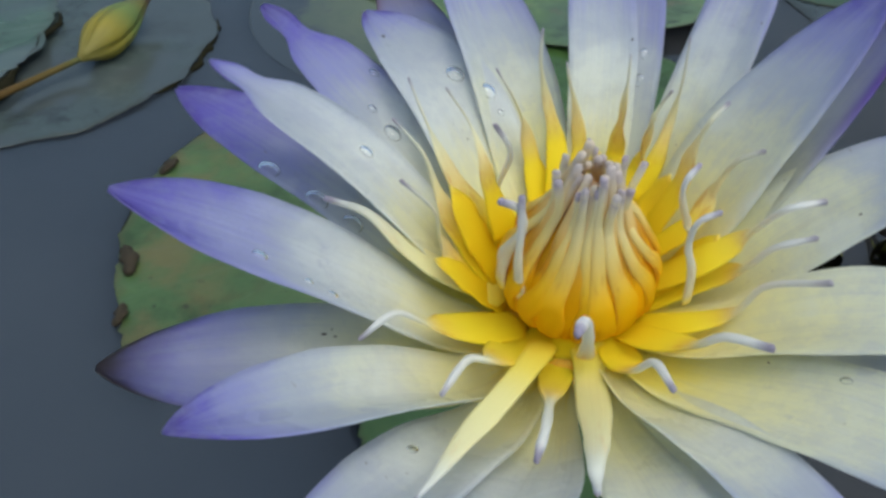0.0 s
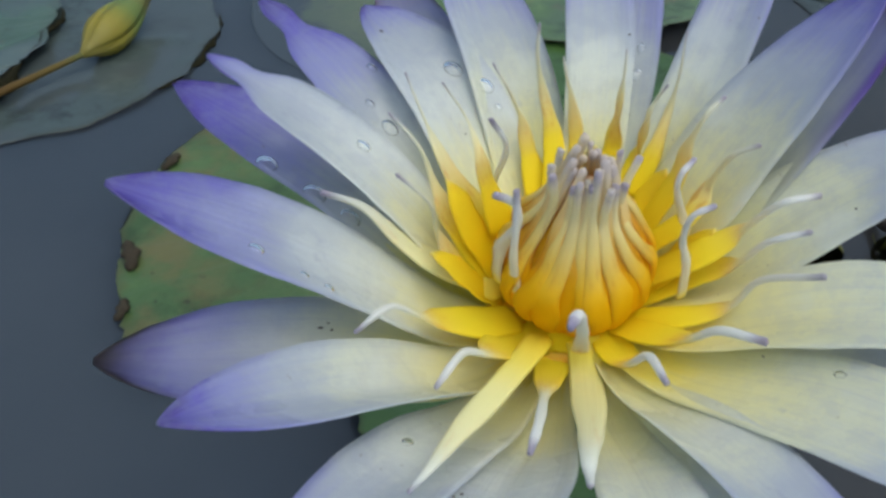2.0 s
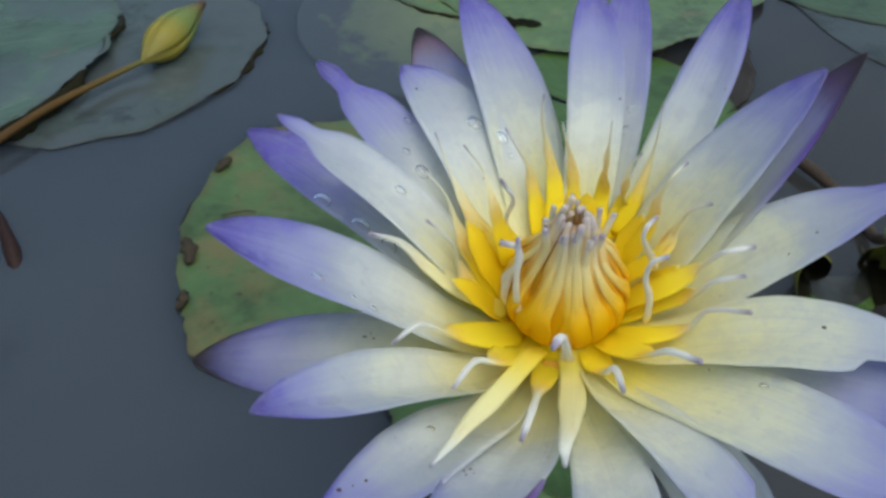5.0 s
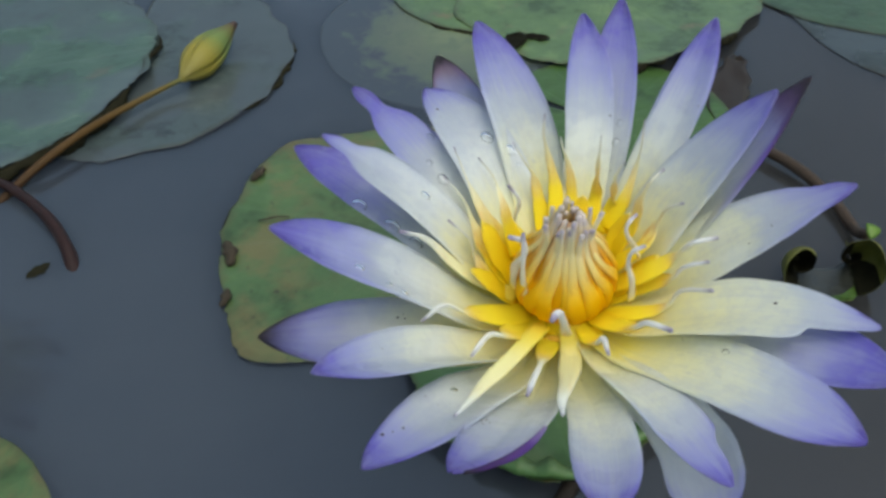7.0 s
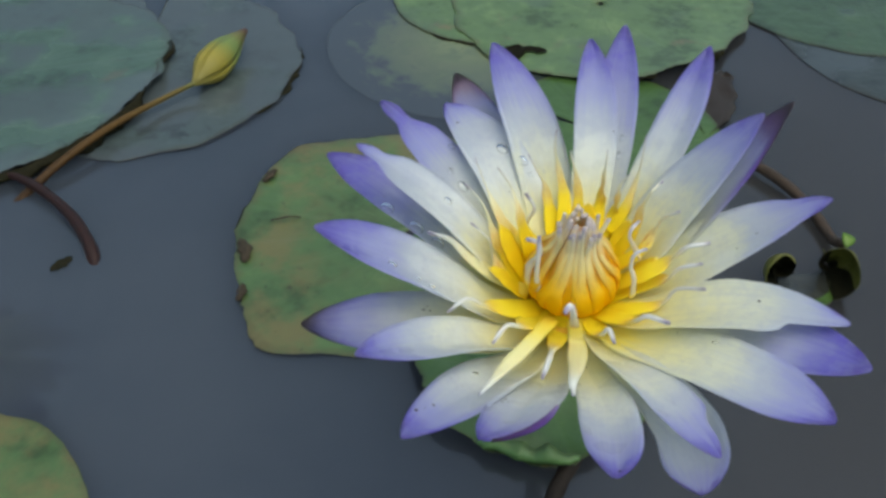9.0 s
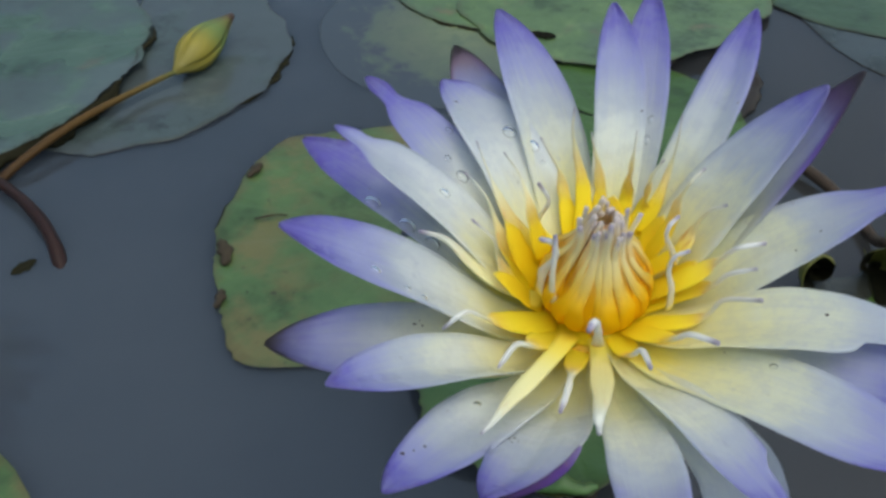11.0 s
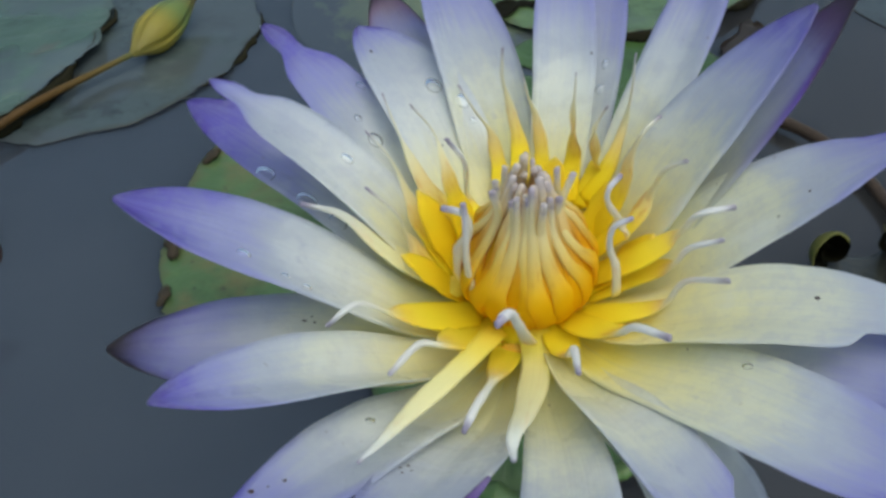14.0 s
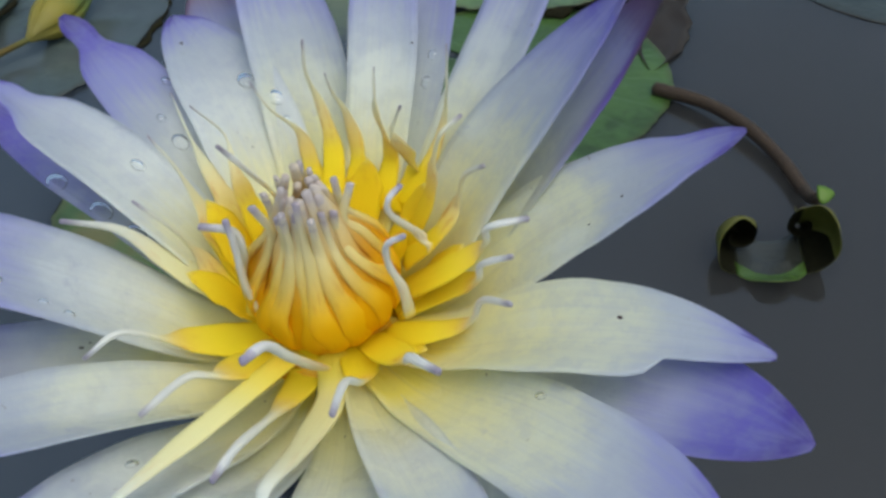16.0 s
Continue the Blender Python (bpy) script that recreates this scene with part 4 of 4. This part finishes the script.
outer_stamen("rear", 0.36, 0.070, (91.5, 1.95, 13.37), (91.3, 2.77, 13.98), (94.3, 3.17, 14.59), (97.1, 3.14, 15.3), (96.8, 3.26, 15.87))
outer_stamen("rear", 0.40, 0.050, (98.2, 2.02, 13.21), (99.9, 2.69, 13.64), (102.4, 2.93, 14.26), (111.1, 2.48, 15.14), (115.7, 2.7, 15.59))
outer_stamen("curl", 0.40, 0.100, (115.3, 1.57, 12.93), (118.0, 2.05, 13.05), (116.6, 2.43, 13.38), (142.0, 1.29, 15.09), (157.9, 1.38, 15.78))
outer_stamen("rear", 0.46, 0.040, (134.4, 1.43, 13.39), (136.4, 1.75, 14.12), (135.9, 1.97, 14.69), (130.3, 2.52, 14.96), (139.1, 2.62, 15.67))
outer_stamen("rear", 0.70, 0.060, (149.9, 1.26, 12.87), (151.4, 1.95, 13.4), (149.1, 2.42, 13.97), (150.1, 2.7, 14.73), (147.9, 3.33, 15.08))
outer_stamen("mid", 0.52, 0.070, (168.1, 1.17, 12.73), (169.0, 1.73, 13.14), (167.5, 2.09, 13.63), (177.4, 2.16, 14.57), (176.5, 2.64, 15.07))
outer_stamen("thin", 0.34, 0.135, (-165.7, 1.19, 13.48), (-163.7, 1.16, 14.08), (-147.0, 1.08, 14.73), (-147.4, 1.15, 15.14), (-142.6, 1.59, 15.56))
outer_stamen("thin", 0.19, 0.100, (3.2, 1.74, 14.05), (1.5, 1.58, 14.42), (-20.0, 1.36, 15.24), (-23.8, 1.38, 15.61), (-16.1, 1.5, 15.75))
outer_stamen("thin", 0.19, 0.100, (-35.4, 1.8, 13.79), (-38.7, 1.8, 14.47), (-43.1, 1.73, 14.97), (-45.6, 1.83, 15.47), (-41.1, 2.03, 15.67))
outer_stamen("thin", 0.28, 0.160, (-86.4, 1.27, 12.87), (-90.3, 1.69, 13.5), (-93.2, 2.16, 14.26), (-96.0, 2.49, 14.85), (-98.3, 2.96, 15.1))
outer_stamen("long", 0.37, 0.080, (-116.4, 1.07, 12.82), (-117.5, 2.4, 13.15), (-118.6, 3.6, 13.42), (-118.1, 4.42, 13.68), (-118.2, 4.95, 13.83))
outer_stamen("rear", 0.34, 0.050, (82.3, 2.06, 13.3), (82.5, 2.78, 13.81), (85.4, 2.94, 14.56), (88.5, 2.75, 15.17), (90.1, 2.77, 15.52))
outer_stamen("rear", 0.74, 0.050, (138.4, 1.2, 12.85), (138.9, 1.94, 13.48), (137.9, 2.66, 14.2), (136.8, 3.18, 14.82), (134.7, 3.68, 15.32))
outer_stamen("thin", 0.22, 0.120, (-141, 1.10, 13.4), (-141, 1.22, 14.2), (-141, 1.22, 14.7), (-141, 1.22, 15.1), (-141, 1.25, 15.50))
outer_stamen("blade", 0.46, 0.06, (152, 1.12, 12.80), (152, 1.45, 13.15), (152, 1.72, 13.55), (151, 1.95, 13.95), (150, 2.20, 14.25))
outer_stamen("blade", 0.42, 0.06, (178, 1.10, 12.72), (178, 1.40, 12.95), (178, 1.65, 13.20), (178, 1.90, 13.45), (178, 2.15, 13.62))
outer_stamen("blade", 0.44, 0.06, (75, 1.40, 12.95), (75, 1.80, 13.35), (75, 2.05, 13.60), (75, 2.22, 13.85), (75, 2.35, 14.10))
outer_stamen("blade", 0.38, 0.06, (45, 1.30, 12.95), (44, 1.65, 13.35), (43, 1.90, 13.65), (42, 2.05, 13.95), (41, 2.15, 14.25))
outer_stamen("blade", 0.42, 0.06, (8, 1.12, 12.80), (8, 1.45, 13.05), (8, 1.75, 13.35), (8, 2.00, 13.65), (8, 2.25, 13.90))
outer_stamen("blade", 0.40, 0.06, (-38, 0.98, 12.72), (-37, 1.25, 12.80), (-36, 1.50, 12.90), (-35, 1.75, 13.00), (-34, 2.00, 13.10))


part("receptacle", ([polar(a, r, z) for r, z in ((0.05, 12.62), (0.7, 12.62), (1.1, 12.55), (1.25, 12.35), (0.9, 11.9), (0.4, 11.7)) for a in range(0, 360, 15)],
                    [(i * 24 + k, i * 24 + (k + 1) % 24, (i + 1) * 24 + (k + 1) % 24, (i + 1) * 24 + k) for i in range(5) for k in range(24)], None), OVARY, LILY, "yellow receptacle under the stamens")

# ---- the dome of bent-in stamens round the ovary ----
AXIS_FOOT, AXIS_TOP = Vector((0.05, 0.02, 13.06)), Vector((0.05, -0.40, 15.62))


def dome(az, r, h):
    """A place by angle, distance from the leaning axis and share of its height."""
    a = radians(az)
    return AXIS_FOOT.lerp(AXIS_TOP, h) + Vector((math.cos(a) * r, math.sin(a) * r, 0.13 * math.sin(a) * r))


rows = []
for i, (h, r) in enumerate([(0.0, 0.68), (0.1, 0.88), (0.22, 1.00), (0.37, 0.94), (0.50, 0.76), (0.62, 0.60), (0.70, 0.42), (0.74, 0.30)]):
    rows.append([dome(az, r, h) for az in range(0, 360, 15)])
verts = [v for row in rows for v in row]
faces = [(i * 24 + k, i * 24 + (k + 1) % 24, (i + 1) * 24 + (k + 1) % 24, (i + 1) * 24 + k) for i in range(len(rows) - 1) for k in range(24)]
part("ovary", (verts, faces, None), OVARY, LILY, "orange-yellow ovary under the bent-in stamens")
part("stigma", ([dome(az, r, h) for h, r in ((0.70, 0.40), (0.80, 0.34), (0.85, 0.22), (0.83, 0.10), (0.83, 0.004)) for az in range(0, 360, 15)],
                [(i * 24 + k, i * 24 + (k + 1) % 24, (i + 1) * 24 + (k + 1) % 24, (i + 1) * 24 + k) for i in range(4) for k in range(24)], None), STIGMA, LILY, "peach-coloured middle between the stamen ends")
random.seed(7)
j = random.uniform


def dome_stamen(az, width, end_h, end_r, bend, out, material, bulge=0.0, lean=0.0):
    """A stamen bent in over the ovary: it bellies out, draws in to a neck and ends in an upright finger."""
    d = lambda r, h, da=0.0: dome(az + da, max(r + out, 0.05), h)
    kink = j(-4, 4)
    line = [d(0.96, 0.0), d(1.10 + j(-0.02, 0.02), 0.09), d(1.15 + j(-0.02, 0.03), 0.21, bend * 0.1), d(1.08 + bulge + j(-0.03, 0.03), 0.36, bend * 0.5 + kink), d(0.89 + bulge + j(-0.04, 0.04), 0.50, bend),
            d(0.69 + j(-0.03, 0.04), 0.65, bend * 1.3 - kink), d(0.53 + j(-0.03, 0.03), 0.40 + 0.44 * end_h, bend * 1.4), d(end_r + 0.07, end_h + 0.13 + j(-0.03, 0.03), bend * 1.4 + lean)]
    radial = Vector((math.cos(radians(az)), math.sin(radians(az)), 0.35))
    half = width * 0.5

    def wide(s):
        return half * (0.72 + 0.28 * math.sin(math.pi * min(1.0, s / 0.55))) * (1 - 0.40 * ease(0.40, 0.78, s)) * (1 - 0.48 * ease(0.74, 0.97, s)) * (1 + 0.05 * math.sin(s * 21 + az))

    stamen(line, wide, lambda s: 0.085 - 0.024 * s, 0.5, material, radial, cut=0.97, n=40)


# the inner ring, side by side
for k in range(17):
    dome_stamen(360 / 17 * k + j(-4, 4), 0.58 + j(-0.05, 0.05), 0.92 + j(-0.08, 0.06), 0.28 + j(-0.14, 0.10), j(-6, 6), -0.055, STAMEN_IN)
# paler ones standing off them, unevenly spread, with free finger-like ends
for az, width, end_h, end_r, bend, lean in ((-158, 0.38, 0.96, 0.66, 6, 8), (-138, 0.36, 0.90, 0.46, 12, 0), (-118, 0.46, 0.90, 0.46, 4, 0), (-92, 0.36, 0.93, 0.38, -2, 0), (-76, 0.44, 0.97, 0.38, -8, 0), (-56, 0.48, 0.88, 0.54, -10, 0),
                                            (-30, 0.38, 0.84, 0.40, -14, 0), (-8, 0.36, 0.86, 0.46, -16, 0), (14, 0.36, 0.88, 0.62, -10, 10), (40, 0.36, 0.86, 0.42, -8, 0), (75, 0.36, 0.90, 0.38, 6, 0), (108, 0.36, 0.92, 0.36, -8, 0), (135, 0.36, 0.86, 0.40, 6, 0), (168, 0.36, 0.86, 0.46, 8, 0)):
    dome_stamen(az, width, end_h, end_r, bend, 0.0, STAMEN_RIB, j(-0.01, 0.05), lean)

# ---- drops of rain on the petals ----
def drop(key, s, v, size, tall=0.45):
    p, up = PETALS[key][0].place(s, v)
    q, _ = PETALS[key][0].place(min(s + 0.02, 0.99), v)
    t = (q - p).normalized()
    side = up.cross(t).normalized()
    verts, faces, n = [], [], 12
    for i in range(5):
        a = math.pi / 2 * i / 5
        for k in range(n):
            b = 2 * math.pi * k / n
            verts.append(p + (side * math.cos(b) + t * 1.25 * math.sin(b)) * size * math.cos(a) + up * (size * tall * math.sin(a) + 0.022))
    verts.append(p + up * (size * tall + 0.022))
    for i in range(4):
        for k in range(n):
            faces.append((i * n + k, i * n + (k + 1) % n, (i + 1) * n + (k + 1) % n, (i + 1) * n + k))
    for k in range(n):
        faces.append((4 * n + k, 4 * n + (k + 1) % n, 5 * n))
    faces.append(tuple(range(n - 1, -1, -1)))
    ob = part("water_drop", (verts, faces, None), DROP)
    ob.visible_shadow = False
    tagged(ob, "small clear rain drop resting on a petal", "water drop", "rain drops")


for key, s, v, size in (("a", 0.655, -0.78, 0.17), ("a", 0.525, -0.74, 0.18), ("a", 0.435, -0.66, 0.16), ("c", 0.665, 0.78, 0.09), ("c", 0.59, 0.09, 0.08), ("c", 0.515, 0.08, 0.15), ("d", 0.615, 0.42, 0.17), ("d", 0.525, 0.74, 0.15), ("d", 0.46, 0.74, 0.065),
                        ("h", 0.575, 0.55, 0.085), ("h", 0.515, 0.52, 0.10), ("w", 0.683, -0.36, 0.10), ("w", 0.577, -0.6, 0.065), ("w", 0.523, -0.72, 0.07), ("t", 0.48, 0.50, 0.085), ("o", 0.519, -0.70, 0.07), ("b", 0.542, 0.42, 0.11)):
    drop(key, s, v, size)


def blemish(key, s, v, size, seed):
    """A small brown fleck lying in a petal's skin."""
    p, up = PETALS[key][0].place(s, v)
    q, _ = PETALS[key][0].place(min(s + 0.02, 0.99), v)
    t = (q - p).normalized()
    side = up.cross(t).normalized()
    ring = []
    for k in range(10):
        a = 2 * math.pi * k / 10
        r = size * (0.75 + 0.5 * noise.noise((math.cos(a) * 1.5, math.sin(a) * 1.5, seed)))
        ring.append((side * math.cos(a) + t * 1.3 * math.sin(a)) * r)
    verts = [p + o + up * 0.020 for o in ring] + [p + o * 0.7 + up * 0.032 for o in ring]
    faces = [(k, (k + 1) % 10, 10 + (k + 1) % 10, 10 + k) for k in range(10)] + [tuple(range(10, 20))]
    part("blemish", (verts, faces, None), BLEMISH, LILY)


for n, (key, s, v, size) in enumerate((("v", 0.512, 0.59, 0.045), ("v", 0.487, 0.57, 0.03), ("v", 0.495, 0.66, 0.02), ("s", 0.604, 0.70, 0.022), ("s", 0.585, 0.62, 0.035), ("s", 0.62, 0.60, 0.026), ("s", 0.60, 0.5, 0.018), ("r", 0.211, 0.05, 0.020), ("m", 0.66, -0.4, 0.045),
                                       ("d", 0.84, -0.42, 0.05), ("d", 0.428, -0.06, 0.024), ("g", 0.612, 0.85, 0.025), ("t", 0.763, 0.42, 0.04), ("t", 0.80, 0.55, 0.022), ("t", 0.834, 0.74, 0.05), ("l", 0.611, 0.41, 0.025), ("l", 0.70, 0.2, 0.03), ("r", 0.96, -0.35, 0.035))):
    blemish(key, s, v, size, n * 3.1)


# the dark violet edge of one petal, curled over
_edge = [PETALS["s"][0].place(0.60 + 0.37 * i / 16, -0.97)[0] for i in range(17)]
part("curled_edge", tube(_edge, lambda s: 0.02 + 0.075 * math.sin(math.pi * (0.1 + 0.85 * s)), lambda s: 0.035, (0, 0, 1), 0.0, 1.0, sides=8), VIOLET_EDGE, LILY, "dark violet curled petal edge")

# a second flower beside the view, whose mirror image lies on the water
copy_thing(LILY, pose(-0.362, 0.205, 0.021, 0, 0, 150))

# ---- the bud and the stalks ----
def bud(foot, point, fat):
    root = thing("lily_bud", foot, "closed yellow-green lily bud on an ochre stalk lying over pads", "flower bud")
    a, b = Vector(foot), Vector(point)
    n = 18
    line = [a.lerp(b, i / n) for i in range(n + 1)]
    prof = lambda s: fat * (0.17 + 0.83 * ease(0.0, 0.34, s) ** 0.7) * (1 - ease(0.44, 1.10, s) * 0.88)
    part("bud_body", tube(line, prof, prof, (0, 0, 1), sides=20), BUD, root)
    ax = (b - a).normalized()
    sx = ax.cross(Vector((0, 0, 1))).normalized()
    sz = sx.cross(ax)
    for k in range(4):
        th = math.pi / 4 + k * math.pi / 2
        pts, uvs = [], []
        for i in range(17):
            s = i / 16
            row, ruv = [], []
            for j in range(7):
                v = -1 + 2 * j / 6
                w = 0.75 * math.sin(math.pi * min(1, 0.12 + 0.88 * s)) ** 0.6 if s < 0.98 else 0.05
                ang = th + v * w
                rr = prof(s) + 0.002 + 0.008 * (1 - v * v)
                row.append(a.lerp(b, s) + (sx * math.cos(ang) + sz * math.sin(ang)) * rr)
                ruv.append((0.5 + v / 2, s))
            pts.append(row)
            uvs.append(ruv)
        part("sepal", shell(pts, uvs, 0.014), BUD, root)
    return root


BUD_THING = bud((-19.75, 29.1, 0.95), (-17.75, 34.8, 1.45), 1.06)
part("stalk", tube(spline([(-27.2, 18.4, -0.4), (-25.4, 21.0, 0.60), (-24.0, 23.5, 0.85), (-22.9, 25.5, 0.80), (-21.5, 27.6, 0.70), (-20.6, 28.6, 0.76), (-19.75, 29.15, 0.95)], 48), lambda s: 0.25 - 0.11 * s, lambda s: 0.25 - 0.11 * s, (0, 0, 1)), STALK_OCHRE, BUD_THING, "ochre-brown round bud stalk")


def stalk(points, r0, r1, label, material=STALK):
    root = thing("leaf_stalk", points[0], label, "plant stalk")
    part("stem", tube(spline(points, 40), lambda s: (r0 + (r1 - r0) * s) * (1 + 0.06 * math.sin(s * 23)), lambda s: r0 + (r1 - r0) * s, (0, 0, 1)), material, root)
    return root


stalk([(-28.8, 20.6, 0.4), (-27.2, 20.2, 0.5), (-25.3, 19.0, 0.55), (-23.2, 17.2, 0.5), (-21.8, 15.5, 0.2), (-20.8, 13.7, -0.5)], 0.20, 0.36, "dark red-brown leaf stalk dipping into the water")
stalk([(10.3, 24.4, 0.3), (12.2, 22.9, 0.5), (13.6, 21.1, 0.5), (14.5, 19.1, 0.38), (14.85, 17.5, 0.36), (14.9, 16.5, 0.6), (14.85, 15.7, 1.2)], 0.31, 0.24, "brown curved stalk of the curled young leaf", STALK_BROWN)


def curled_leaf(cx, cy, floor_z):
    """A young leaf whose two margins are rolled inwards to scrolls, above a short green floor; the shade in their
    mouths is near-black colour.
    """
    root = thing("young_leaf", (cx, cy, 0), "young green leaf with both margins rolled inwards, above the water", "leaf")

    def section(side, q):
        """Across the leaf: q 0 to 1 is half the floor, 1 to 2 the scroll; gives x, z, first y and last y."""
        axis = 1.25 if side < 0 else 1.2
        r = 0.80 if side < 0 else 1.0
        if q <= 1:
            x, z = axis * q, 0.0
            first, last = -2.2 + 0.8 * q * q, 0.2 + 0.65 * q ** 2
        else:
            turn = 2.0 * (q - 1)
            w = min(turn, 1.0)
            ph = radians(-90 + (290 if side < 0 else 285) * turn)
            rr = r * (1 - 0.22 * w - 0.765 * max(0.0, turn - 1))
            x, z = axis + rr * math.cos(ph), r + rr * math.sin(ph)
            first = -1.4 + (0.95 * ease(0.15, 0.6, w) if side < 0 else 1.45 * ease(0.25, 0.7, w)) + 0.14 * noise.noise((w * 7, side, 1.0)) + 0.25 * max(0.0, turn - 1)
            last = 0.75 + (0.45 * ease(0.1, 0.4, w) if side < 0 else 1.15 * math.exp(-((w - 0.42) / 0.16) ** 2))
        return x, z, first, last

    def sheet(side, q0, q1, n, m):
        pts, uvs = [], []
        for i in range(n):
            q = q0 + (q1 - q0) * i / (n - 1)
            sd, qq = (side, q) if q >= 0 else (-side, -q)
            x, z, first, last = section(sd, qq)
            row, ruv = [], []
            for k in range(m):
                u = k / (m - 1)
                yy = first + (last - first) * u
                close = 1 - 0.97 * ease(-0.3, 0.9 if sd < 0 else 1.15, yy) if qq > 1 else 1.0
                axis = 1.25 if sd < 0 else 1.2
                xx = (axis + (x - axis) * close) if qq > 1 else x
                zz = 1.18 * z * close + 0.45 * math.exp(-((yy + 2.3) / 0.45) ** 2) * (1 if qq <= 1 else max(0.0, 2 - qq) ** 2) + 0.05 * noise.noise((xx * 2, yy * 2, 4.0)) + 0.15 * max(0.0, yy)
                row.append(Vector((cx + sd * xx + 0.10 * yy, cy + yy, floor_z + zz)))
                ruv.append((u, i / (n - 1)))
            pts.append(row)
            uvs.append(ruv)
        return pts, uvs

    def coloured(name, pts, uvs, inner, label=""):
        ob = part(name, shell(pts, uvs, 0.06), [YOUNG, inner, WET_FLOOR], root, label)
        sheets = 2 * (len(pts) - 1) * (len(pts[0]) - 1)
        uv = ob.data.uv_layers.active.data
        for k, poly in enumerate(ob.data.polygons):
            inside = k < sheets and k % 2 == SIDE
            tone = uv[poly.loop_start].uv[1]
            # the inner turns are all near black and fill the mouths with shade
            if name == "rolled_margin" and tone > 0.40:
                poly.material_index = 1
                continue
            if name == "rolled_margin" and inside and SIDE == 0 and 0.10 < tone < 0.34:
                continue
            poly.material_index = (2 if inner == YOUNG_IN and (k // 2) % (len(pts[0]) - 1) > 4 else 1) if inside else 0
        return ob

    SIDE = 0
    coloured("blade", *sheet(1, -1.0, 1.0, 20, 18), YOUNG_IN)
    coloured("rolled_margin", *sheet(1, 1.0, 2.0, 46, 16), HOLLOW_SHADE, "rolled leaf margin with a bright rim")
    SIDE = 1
    coloured("rolled_margin", *sheet(-1, 1.0, 2.0, 46, 16), HOLLOW_SHADE, "yellowish rolled leaf margin, dark inside")
    tip = spline([(cx + 1.75, cy + 0.55, 1.75), (cx + 1.95, cy + 1.0, 1.95), (cx + 1.98, cy + 1.45, 1.70)], 12)
    part("leaf_tip", tube(tip, lambda s: 0.34 * math.sin(math.pi * (0.12 + 0.80 * s)), lambda s: 0.07, (0.2, -0.4, 1)), LEAF_TIP, root, "bright green tip bent over at the stalk")
    return root


curled_leaf(12.9, 14.3, 0.14)
stalk([(2.2, 4.8, -0.16), (1.5, 3.7, -0.06), (1.0, 2.8, -0.06), (0.6, 1.9, -0.09), (0.2, 0.9, -0.30)], 0.34, 0.36, "sunken brown stalk half hidden in murky water", SUNK)
